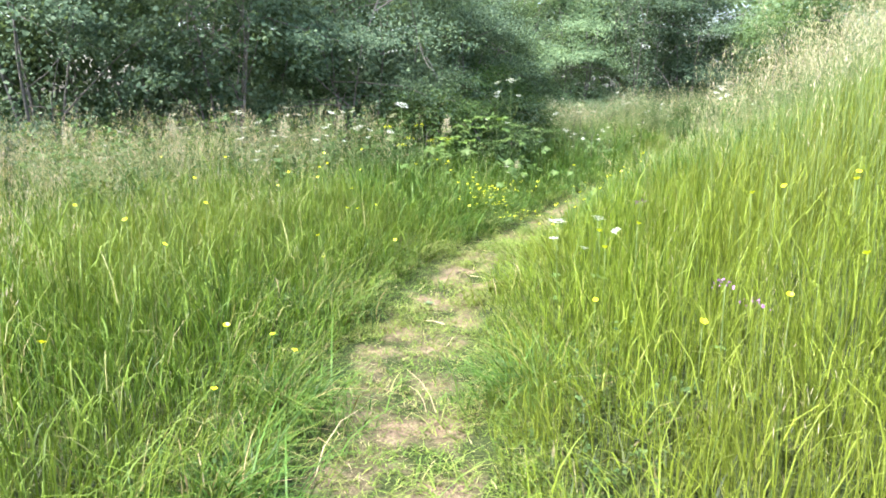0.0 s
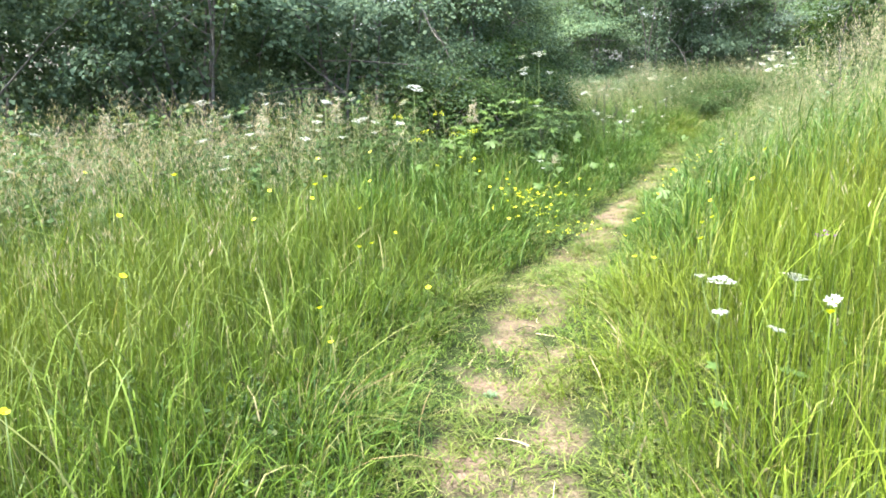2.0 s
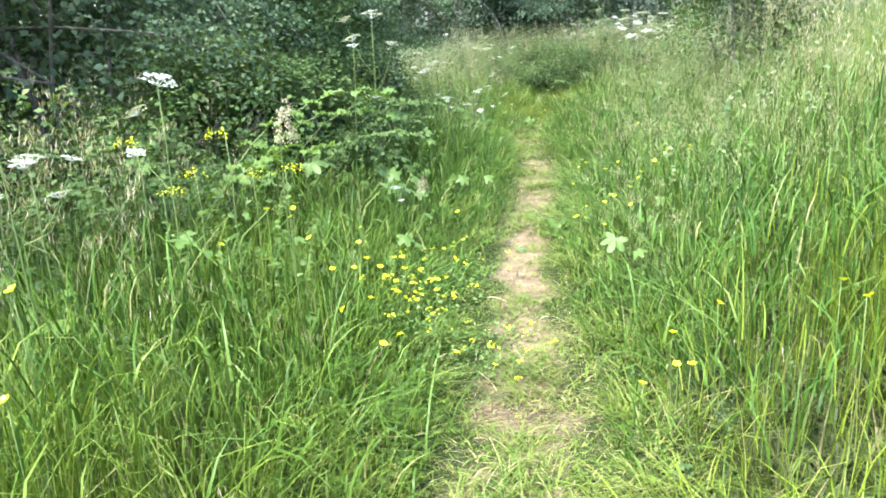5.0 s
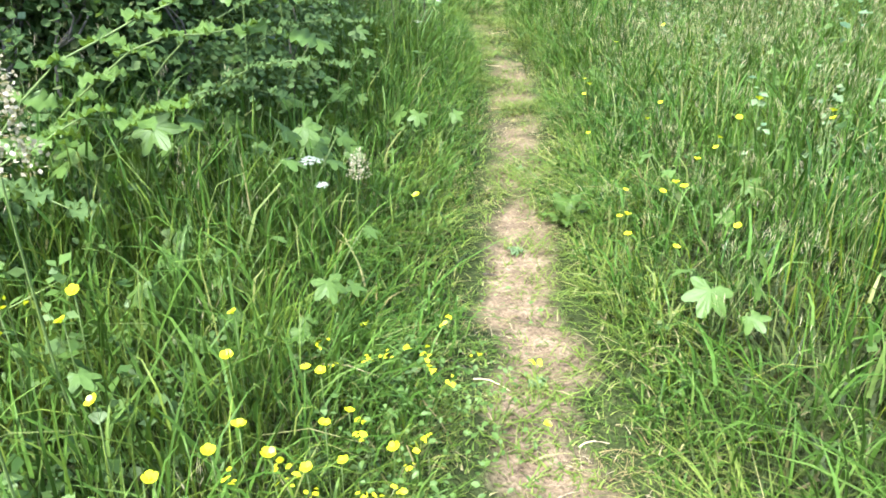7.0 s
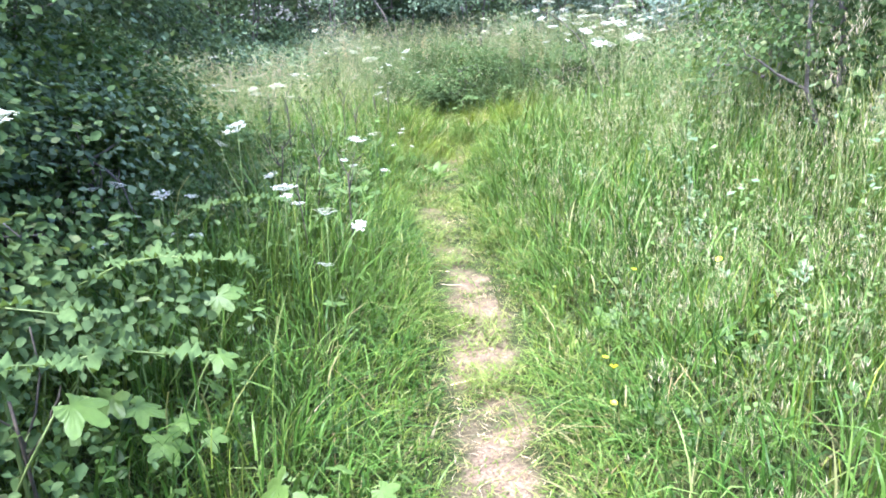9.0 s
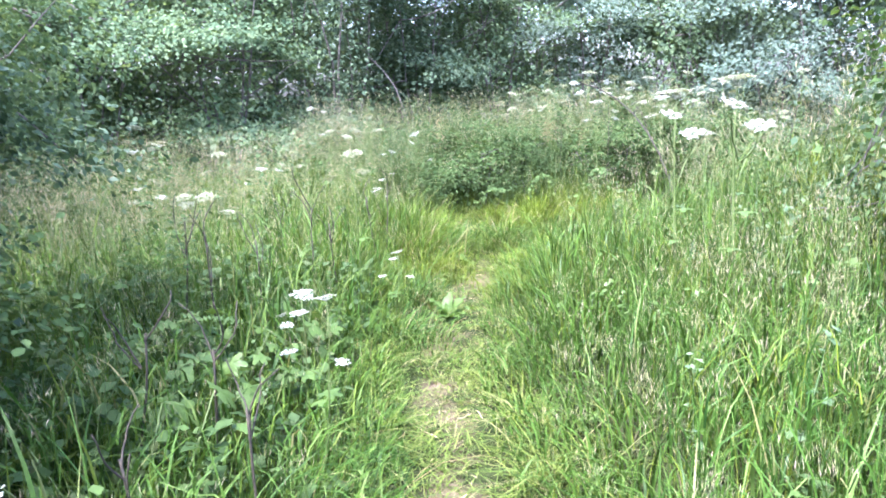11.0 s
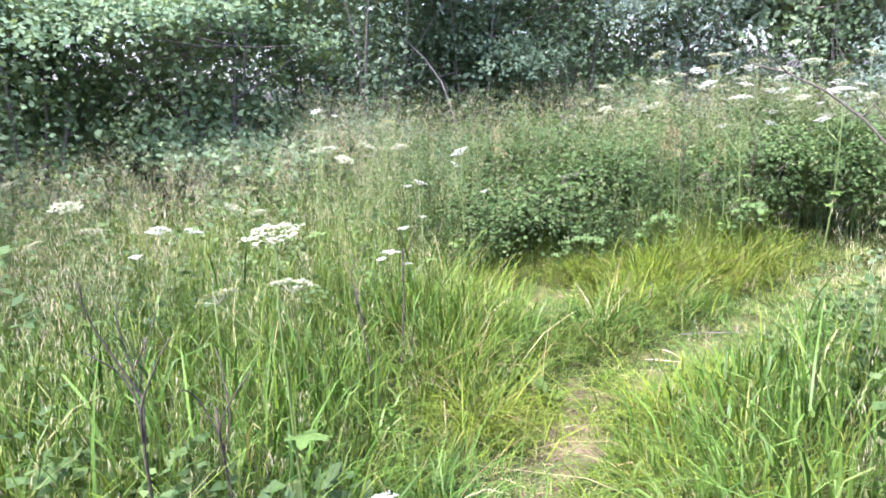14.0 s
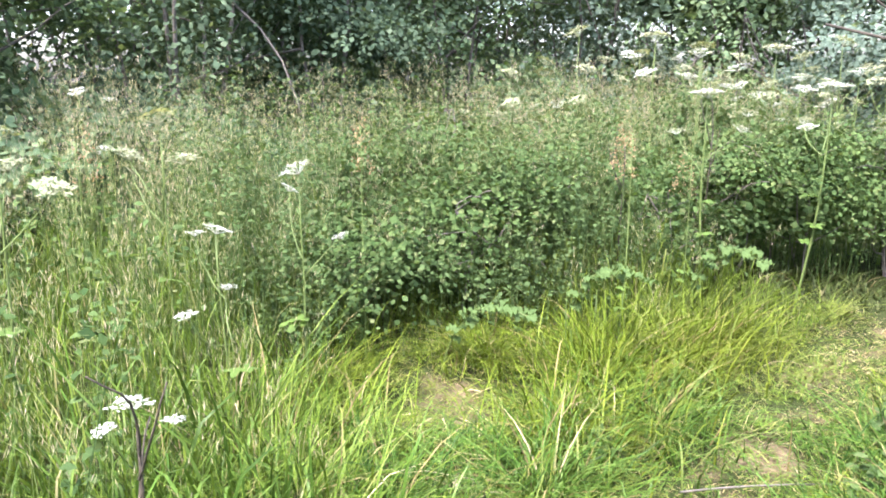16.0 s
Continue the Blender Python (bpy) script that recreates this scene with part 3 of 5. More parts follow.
def leaf_cloud(soup, centres, normals, size, r, spread, per, flat=0.55, simple=False):
    """Leaves round each centre, turned mostly outward and up."""
    n = len(centres) * per
    c = np.repeat(centres, per, 0) + r.normal(0, 1, (n, 3)) * spread * np.array((1, 1, flat))
    nm = np.repeat(normals, per, 0) * 0.6 + np.array((0, 0, 0.65)) + r.normal(0, 0.5, (n, 3))
    nm /= np.linalg.norm(nm, axis=1)[:, None]
    t = np.cross(nm, r.normal(0, 1, (n, 3)))
    t /= np.linalg.norm(t, axis=1)[:, None] + 1e-9
    b = np.cross(nm, t)
    L = size * r.uniform(0.6, 1.3, n)[:, None]
    W = L * r.uniform(0.28, 0.42, n)[:, None]
    fold = nm * L * r.uniform(0.02, 0.14, n)[:, None]
    if simple:
        soup.add(np.stack((c, c + t * L * 0.55 - b * W + fold, c + t * L, c + t * L * 0.55 + b * W + fold), 1), [(0, 1, 2, 3)])
        return
    v = np.stack((c, c + t * L * 0.35 - b * W + fold, c + t * L * 0.75 - b * W * 0.7 + fold, c + t * L - nm * L * 0.12,
                  c + t * L * 0.75 + b * W * 0.7 + fold, c + t * L * 0.35 + b * W + fold), 1)
    soup.add(v, [(0, 1, 2, 3), (0, 3, 4, 5)])


def shrub(name, label, x, y, rx, ry, top, clumps, per, leaf, mat, seed, low=0.1, trunks=5, spread=0.16, category="shrub", group="", simple=True, inner=190):
    """A shrub or small tree: limbs that rise from the base, and leaves in sprays about their ends."""
    r = np.random.default_rng(seed)
    z0 = place(x, y)
    root = thing(name, label, category, group)
    root.location = (x, y, z0 - 0.05)
    # irregular outline: full from the ground up, rounded on top, lumpy all round
    ph = r.uniform(0, 6.283, 6)
    boughs = max(14, clumps // 25)
    th = r.uniform(0, 6.283, boughs)
    u = r.uniform(0, 1, boughs) ** 0.85
    rad = r.uniform(0.3, 1.0, boughs) ** 0.28
    lump = 1 + 0.15 * np.sin(3 * th + ph[0] + 3 * u) + 0.12 * np.sin(5 * th + 6 * u + ph[1]) + 0.12 * np.sin(9 * u + ph[2] + 2 * th)
    prof = (0.8 + 0.2 * sstep(0, 0.25, u)) * np.sqrt(np.clip(1 - (np.clip(u - 0.45, 0, 1) / 0.58) ** 2, 0.0, 1))
    cen = np.stack((rx * prof * np.cos(th) * rad * lump, ry * prof * np.sin(th) * rad * lump, low + (top - low) * u * (0.93 + 0.07 * lump)), -1)
    nor = np.stack((np.cos(th), np.sin(th), (u - 0.35) * 1.6), -1)
    nor /= np.linalg.norm(nor, axis=1)[:, None]
    # each bough is a drooping spray of leaf clumps, with hollows between
    pick = r.integers(0, boughs, clumps)
    wide = 0.14 * (rx + ry) / 2 + 0.04
    side_ax = np.stack((-nor[:, 1], nor[:, 0], 0 * nor[:, 0]), -1)[pick]
    off = r.normal(0, 1, (clumps, 3)) * np.array((wide, wide, wide * 0.3)) + side_ax * r.normal(0, wide * 1.2, (clumps, 1))
    outw = (off * nor[pick]).sum(1)
    off[:, 2] -= 0.45 * outw
    cen = cen[pick] + off
    cen[:, 2] = np.maximum(cen[:, 2], low * 0.5 + 0.05)
    nor = nor[pick]
    for k in range(trunks):
        wood = Soup()
        a = k * 6.283 / trunks + r.uniform(-0.4, 0.4)
        b0 = np.array((math.cos(a) * 0.12, math.sin(a) * 0.12, -0.05))
        b1 = np.array((math.cos(a) * rx * 0.45, math.sin(a) * ry * 0.45, top * r.uniform(0.6, 0.85)))
        limb = bend(b0, b1, 0.14, r, 7)
        tube(wood, limb, np.linspace(0.022, 0.006, 7) * (top / 3) ** 0.5)
        for q in range(9):
            st = limb[r.integers(1, 7)]
            g = cen[r.integers(0, len(cen))]
            if np.linalg.norm(g - st) < 1.2 * max(rx, ry):
                tube(wood, bend(st, g, 0.1, r, 5), np.linspace(0.012, 0.003, 5) * (top / 3) ** 0.5, 4)
        part("limb", wood.mesh("limb", BARK, True), root, "grey-brown bare limb")
    crown = Soup()
    leaf_cloud(crown, cen, nor, leaf, r, spread, per, 0.55, simple)
    # older, larger leaves close the inside
    m = inner
    ta, tu, tr = r.uniform(0, 6.283, m), r.uniform(0.02, 0.9, m), np.sqrt(r.uniform(0, 1, m)) * 0.52
    tp = np.sqrt(np.clip(1 - (np.clip(tu - 0.45, 0, 1) / 0.58) ** 2, 0, 1))
    core = np.stack((rx * tr * tp * np.cos(ta), ry * tr * tp * np.sin(ta), low + (top - low) * tu), -1)
    leaf_cloud(crown, core, np.stack((np.cos(ta), np.sin(ta), 0 * ta), -1), 0.02 * (rx + ry) * 0.5 + 0.042, r, 0.17 * (rx + ry) / 2, 22, 0.8, True)
    part("crown", crown.mesh("crown", mat), root)
    return root


def hedge():
    rows = ((-8.4, 10.3, 1.9, 1.6, 5.2), (-5.6, 10.6, 1.9, 1.5, 5.0), (-3.1, 11.0, 1.8, 1.5, 4.6), (-1.2, 11.5, 1.6, 1.4, 4.0), (0.0, 13.0, 1.3, 1.3, 3.3), (0.75, 14.3, 1.1, 1.1, 3.0))
    for k, (x, y, rx, ry, top) in enumerate(rows):
        near = x > -2
        shrub("hedge_shrub", "dense dark green hedgerow shrub with small leaves", x, y, rx, ry, top, 820 if near else 600, 42, 0.038 if near else 0.056, LEAF_HEDGE, 40 + k, low=1.1 if k in (2, 3) else 0.45, spread=0.105, inner=190, simple=True, group="hedgerow shrubs")



hedge()


def hedge_foot():
    """Low dark brambles and saplings that fill the foot of the hedge."""
    for k, (x, y, rx, ry, top) in enumerate(((-0.3, 11.2, 0.8, 0.75, 1.4), (0.5, 12.1, 0.75, 0.8, 1.7), (-0.7, 10.2, 0.6, 0.5, 0.95), (0.2, 10.95, 0.55, 0.5, 1.2), (1.25, 13.6, 0.55, 0.6, 1.5), (-3.2, 9.6, 0.7, 0.5, 0.85))):
        shrub("hedge_bramble", "dark bramble and sapling growth at the hedge's foot", x, y, rx, ry, top, 260, 28, 0.036, LEAF_BRAMBLE, 260 + k, low=0.12, trunks=4, spread=0.11, inner=130, simple=False, group="brambles under the hedge")


hedge_foot()


def far_shrubs():
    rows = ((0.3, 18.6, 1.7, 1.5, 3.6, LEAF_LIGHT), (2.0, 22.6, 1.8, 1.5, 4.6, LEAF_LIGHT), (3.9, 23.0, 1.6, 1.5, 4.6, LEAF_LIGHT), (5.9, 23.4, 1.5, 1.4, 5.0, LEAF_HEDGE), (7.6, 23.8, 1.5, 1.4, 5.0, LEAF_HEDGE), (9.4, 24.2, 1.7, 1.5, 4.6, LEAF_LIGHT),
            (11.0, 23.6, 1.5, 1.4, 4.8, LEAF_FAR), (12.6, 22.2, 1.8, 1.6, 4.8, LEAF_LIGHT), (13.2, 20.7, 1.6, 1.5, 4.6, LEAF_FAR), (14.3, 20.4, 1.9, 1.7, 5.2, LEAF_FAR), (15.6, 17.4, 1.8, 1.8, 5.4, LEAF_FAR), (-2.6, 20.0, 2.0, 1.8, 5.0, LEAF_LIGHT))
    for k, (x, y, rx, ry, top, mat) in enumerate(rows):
        label = "tall green shrub closing the clearing, blue haze tint in its leaves" if mat is not LEAF_LIGHT else "tall pale green shrub closing the clearing"
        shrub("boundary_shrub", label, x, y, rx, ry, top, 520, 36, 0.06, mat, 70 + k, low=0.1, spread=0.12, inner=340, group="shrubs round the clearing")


far_shrubs()


def thicket():
    for k, (x, y) in enumerate(((-9.0, 13.5), (-5.5, 14.0), (-2.2, 14.6), (0.3, 24.8), (3.2, 25.6), (5.6, 26.2), (8.0, 26.6), (10.8, 26.0), (13.8, 24.4), (1.6, 26.4), (9.5, 28.0), (16.2, 21.8), (17.8, 18.6), (-1.8, 23.4), (-4.6, 21.6), (-3.9, 13.5), (-7.2, 13.3))):
        shrub("thicket_shrub", "dense dark shrub in the thicket behind the hedge", x, y, 2.0, 1.7, 5.6, 210, 28, 0.16, LEAF_HEDGE, 220 + k, low=0.1, spread=0.25, group="thicket shrubs", inner=240)


thicket()
shrub("bank_shrub", "dark leafy shrub with bare lower limbs in the bank's grass", 5.75, 12.15, 0.95, 0.95, 2.7, 480, 30, 0.038, LEAF_BRAMBLE, 91, low=0.4, spread=0.12)

shrub("bank_shrub", "tall pale green shrub on the bank above the grass", 6.75, 13.6, 0.95, 0.95, 3.2, 460, 28, 0.042, LEAF_LIGHT, 92, low=0.3, spread=0.12, inner=260)


def far_trees():
    for k in range(13):
        a = radians(-120 + k * 20 + 5 * math.sin(k * 2.3))
        d = 27 + 4 * math.sin(k * 1.7)
        x, y = 3 + d * math.sin(a), 10 + d * math.cos(a)
        shrub("far_tree", "tall green tree beyond the hedge, haze tint in its leaves", x, y, 4.2, 4.2, 9.5 + 1.5 * math.sin(k * 3.1), 130, 22, 0.42, LEAF_LIGHT if k % 3 else LEAF_HEDGE, 120 + k,
              low=0.6, trunks=4, spread=0.5, category="tree", group="trees beyond the hedge", inner=40)


far_trees()


def bramble_mounds():
    r = np.random.default_rng(161)
    rows = ((6.15, 19.4, 0.7), (6.7, 19.25, 0.85), (6.4, 20.0, 1.0), (7.25, 19.3, 0.95), (7.0, 20.0, 1.15), (7.9, 19.15, 0.9), (8.1, 19.9, 1.25), (8.7, 19.0, 1.0), (9.3, 18.8, 1.1), (9.1, 19.6, 1.3), (10.0, 18.4, 1.2))
    for k, (x, y, top) in enumerate(rows):
        shrub("bramble_bush", "low dark bramble bush with small toothed leaves", x, y + 0.3, r.uniform(0.38, 0.62), r.uniform(0.35, 0.5), top, 130, 25, 0.036, LEAF_BRAMBLE, 170 + k, low=0.36, trunks=3, spread=0.1, inner=110, group="brambles")


bramble_mounds()

# ---------------------------------------------------------------- leafy herbs


def herbs(name, n, box, keep, hmin, hmax, leaf, mat, label, pairs=9, seed=5):
    """Upright leafy weeds, too many to count: a thin stem with leaves all the way up."""
    r = np.random.default_rng(seed)
    x, y = r.uniform(box[0], box[1], n), r.uniform(box[2], box[3], n)
    e, side = beside(x, y)
    clump = value_noise(x, y, 1.4, seed + 30)
    k = (r.random(n) < keep(x, y, e, side) * sstep(0.3, 0.65, clump)) & (e > 0.12) & ~in_hedge(x, y)
    x, y, e = x[k], y[k], e[k]
    n = len(x)
    h = r.uniform(hmin, hmax, n) * (0.35 + 0.65 * sstep(0.05, 0.9, e))
    z, ang, lean = height(x, y), r.uniform(0, 6.283, n), np.abs(r.normal(0.15, 0.12, n))
    s = Soup()
    s.add(blades(x, y, z, h, np.full(n, 0.005), ang, lean, np.full(n, 0.02)), blade_faces())
    t = r.uniform(0.15, 1.0, (n, pairs))
    out = (lean * h)[:, None] * t ** 1.6
    c = np.stack((x[:, None] + np.cos(ang)[:, None] * out, y[:, None] + np.sin(ang)[:, None] * out, z[:, None] + h[:, None] * t), -1).reshape(-1, 3)
    a = r.uniform(0, 6.283, len(c))
    c = c + np.stack((np.cos(a), np.sin(a), np.zeros(len(a))), -1) * leaf * 0.4
    nor = np.stack((np.cos(a) * 0.5, np.sin(a) * 0.5, np.ones(len(a))), -1)
    leaf_cloud(s, c, nor, leaf, r, leaf * 0.35, 2, 0.55, True)
    return tagged(new(name, s.mesh(name, mat)), label, "weeds", kind="stuff")


herbs("leafy_weeds", 2600, (-0.8, 6.5, 8.2, 16.0), lambda x, y, e, s: np.where(s < 0, 1.0, 0.4) * sstep(0.3, 0.9, e) * (e < 2.2), 0.3, 0.65, 0.042, LEAF_BROAD, "fresh green leafy weeds beside the path", 8, 5)
herbs("leafy_weeds", 3400, (0.5, 10.5, 14.5, 21.8), lambda x, y, e, s: sstep(0.4, 1.3, e), 0.6, 1.2, 0.036, LEAF_BRAMBLE, "tall nettles and weeds round the clearing", 12, 6)
herbs("leafy_weeds", 2600, (5.2, 10.5, 18.8, 21.0), lambda x, y, e, s: sstep(0.1, 0.4, e) * 1.5, 0.85, 1.5, 0.026, LEAF_BRAMBLE, "tall leafy weeds growing through the brambles", 14, 12)
herbs("leafy_weeds", 3600, (-6.5, 1.0, 6.0, 10.6), lambda x, y, e, s: (s < 0) * sstep(0.8, 2.0, e), 0.7, 1.2, 0.045, LEAF_BRAMBLE, "tall nettles and weeds at the foot of the hedge", 12, 7)
herbs("leafy_weeds", 1000, (1.6, 4.2, 12.6, 16.2), lambda x, y, e, s: (s < 0) * sstep(0.15, 0.5, e) * 1.2, 0.3, 0.6, 0.07, LEAF_BRAMBLE, "dark green broad-leaved weeds beside the path", 7, 14)
herbs("leafy_weeds", 2400, (-2.2, 2.2, 1.2, 9.0), lambda x, y, e, s: (e < 1.1) * np.where(s < 0, 1.3, 0.6), 0.22, 0.44, 0.024, LEAF_BRAMBLE, "low green clover and vetch at the path's edge", 8, 8)
herbs("leafy_weeds", 700, (2.0, 9.0, 9.0, 19.0), lambda x, y, e, s: (s > 0) * sstep(0.5, 1.5, e), 0.6, 1.0, 0.04, LEAF_LIGHT, "pale green weeds in the bank's grass", 10, 9)

herbs("leafy_weeds", 450, (1.6, 4.6, 7.6, 12.6), lambda x, y, e, s: (s > 0) * sstep(0.15, 0.6, e) * 1.4, 0.3, 0.55, 0.036, LEAF_BRAMBLE, "dark green leafy weeds in the bank's arching grass", 9, 17)
herbs("leafy_weeds", 500, (5.9, 7.6, 15.6, 16.9), lambda x, y, e, s: sstep(0.5, 0.9, e) * 1.6, 0.45, 0.8, 0.045, LEAF_BRAMBLE, "dark leafy weeds on the bank beside the clearing", 9, 16)
herbs("leafy_weeds", 420, (6.2, 8.2, 16.3, 17.9), lambda x, y, e, s: 1.3, 0.3, 0.6, 0.05, LEAF_BRAMBLE, "dark leafy weeds beside the trodden clearing", 8, 15)

# ---------------------------------------------------------------- flowers


def stem_mesh(name, p0, p1, r0, r1, mat, seed, sag=0.02, sides=5, k=7):
    s = Soup()
    tube(s, bend(p0, p1, sag, np.random.default_rng(seed), k), np.linspace(r0, r1, k), sides)
    return s.mesh(name, mat, True)


def umbel_mesh(name, radius, mat, seed, rays=15, florets=11):
    """A flat-topped head: rays that spread, each with a little plate of florets. Origin where the rays meet."""
    r = np.random.default_rng(seed)
    s = Soup()
    for k in range(rays):
        a = k * 2.399 + r.uniform(-0.2, 0.2)
        d = radius * math.sqrt((k + 0.5) / rays)
        tip = np.array((math.cos(a) * d, math.sin(a) * d, radius * (0.62 - 0.22 * (d / radius) ** 2) + r.normal(0, radius * 0.05)))
        tube(s, np.array(((0, 0, 0), tip)), (0.0014, 0.0008), 3)
        m = florets
        c = tip + r.normal(0, 1, (m, 3)) * radius * np.array((0.13, 0.13, 0.03))
        t = r.normal(0, 1, (m, 3)) * np.array((1, 1, 0.25))
        t /= np.linalg.norm(t, axis=1)[:, None]
        b = np.cross(t, np.array((0, 0, 1.0))) + r.normal(0, 0.15, (m, 3))
        w = radius * r.uniform(0.07, 0.12, m)[:, None]
        s.add(np.stack((c - t * w, c - b * w, c + t * w, c + b * w), 1), [(0, 1, 2, 3)])
    return s.mesh(name, mat)


def lobed_leaf(name, size, mat, seed, lobes=5, deep=0.45):
    """A broad lobed blade, folded a little along its veins. Origin at the stalk; it points along +x."""
    r = np.random.default_rng(seed)
    n = 61
    th = np.linspace(-2.6, 2.6, n)
    rad = np.full(n, 0.46)
    for at, big in ((0.0, 0.66), (0.95, 0.58), (-0.95, 0.58), (1.9, 0.42), (-1.9, 0.42))[:lobes]:
        rad = np.maximum(rad, 0.34 + big * np.exp(-((th - at) / (0.46 - 0.1 * deep)) ** 2))
    rad = rad + 0.035 * np.abs(np.sin(th * 14))
    px, py = size * (0.18 + 0.62 * rad * np.cos(th)), size * 0.62 * rad * np.sin(th)
    pz = -0.25 * (np.hypot(px, py) / size) ** 2 * size + size * 0.05 * np.cos(th * lobes * 0.63) + r.normal(0, size * 0.012, n)
    mid = np.stack((size * 0.18 + (px - size * 0.18) * 0.5, py * 0.5, pz * 0.4 + size * 0.02), -1)
    v = np.concatenate((np.array([[size * 0.12, 0, 0]]), mid, np.stack((px, py, pz), -1)))
    f = [(0, 1 + i, 2 + i) for i in range(n - 1)] + [(1 + i, 1 + n + i, 2 + n + i, 2 + i) for i in range(n - 1)]
    s = Soup()
    s.add(v, f)
    return s.mesh(name, mat, True)


UMBEL_A, UMBEL_B, UMBEL_C = (umbel_mesh("umbel", rad, PETAL_WHITE, sd) for rad, sd in ((0.068, 1), (0.055, 2), (0.04, 3)))
LEAF_A, LEAF_B = lobed_leaf("leaf", 0.135, LEAF_BROAD, 4), lobed_leaf("leaf", 0.105, LEAF_BROAD, 5, 3)


def umbel_plant(name, label, h, seed, side_heads=2, leaves=2, big=UMBEL_A, small=UMBEL_C, stem_mat=None, stem_r=0.006):
    """A tall stem with flat white heads and a few divided leaves."""
    r = np.random.default_rng(seed)
    root = thing(name, label, "wildflower", "white umbels")
    top = np.array((r.normal(0, 0.06), r.normal(0, 0.06), h - 0.04))
    part("stem", stem_mesh("stem", (0, 0, -0.03), top, stem_r, stem_r * 0.45, stem_mat or STEM_GREEN, seed), root, "ridged green stem")
    o = part("umbel", big, root)
    o.matrix_basis = Matrix.Translation(top) @ pose(0, 0, 0, r.normal(0, 9), r.normal(0, 9), r.uniform(0, 360))
    for k in range(side_heads):
        a = r.uniform(0, 6.283)
        st = top * r.uniform(0.55, 0.75)
        tip = st + np.array((math.cos(a) * h * 0.14, math.sin(a) * h * 0.14, h * r.uniform(0.12, 0.26)))
        part("side_stem", stem_mesh("side_stem", st, tip, stem_r * 0.5, stem_r * 0.3, stem_mat or STEM_GREEN, seed + k + 1), root)
        o = part("umbel", small, root)
        o.matrix_basis = Matrix.Translation(tip) @ pose(0, 0, 0, r.normal(0, 12), r.normal(0, 12), r.uniform(0, 360))
    for k in range(leaves):
        st = top * r.uniform(0.2, 0.6)
        o = part("leaf", LEAF_B if k % 2 else LEAF_A, root)
        o.matrix_basis = Matrix.Translation(st) @ pose(0, 0, 0, r.normal(0, 10), r.uniform(-25, 15), r.uniform(0, 360))
    return root


def scatter_at(proto, base_h, x, y, h, turn):
    f = h / base_h
    return copy_thing(proto, Matrix.Translation((x, y, place(x, y) - 0.01)) @ pose(0, 0, 0, 0, 0, turn) @ Matrix.Diagonal((0.6 * f + 0.4, 0.6 * f + 0.4, f, 1)))


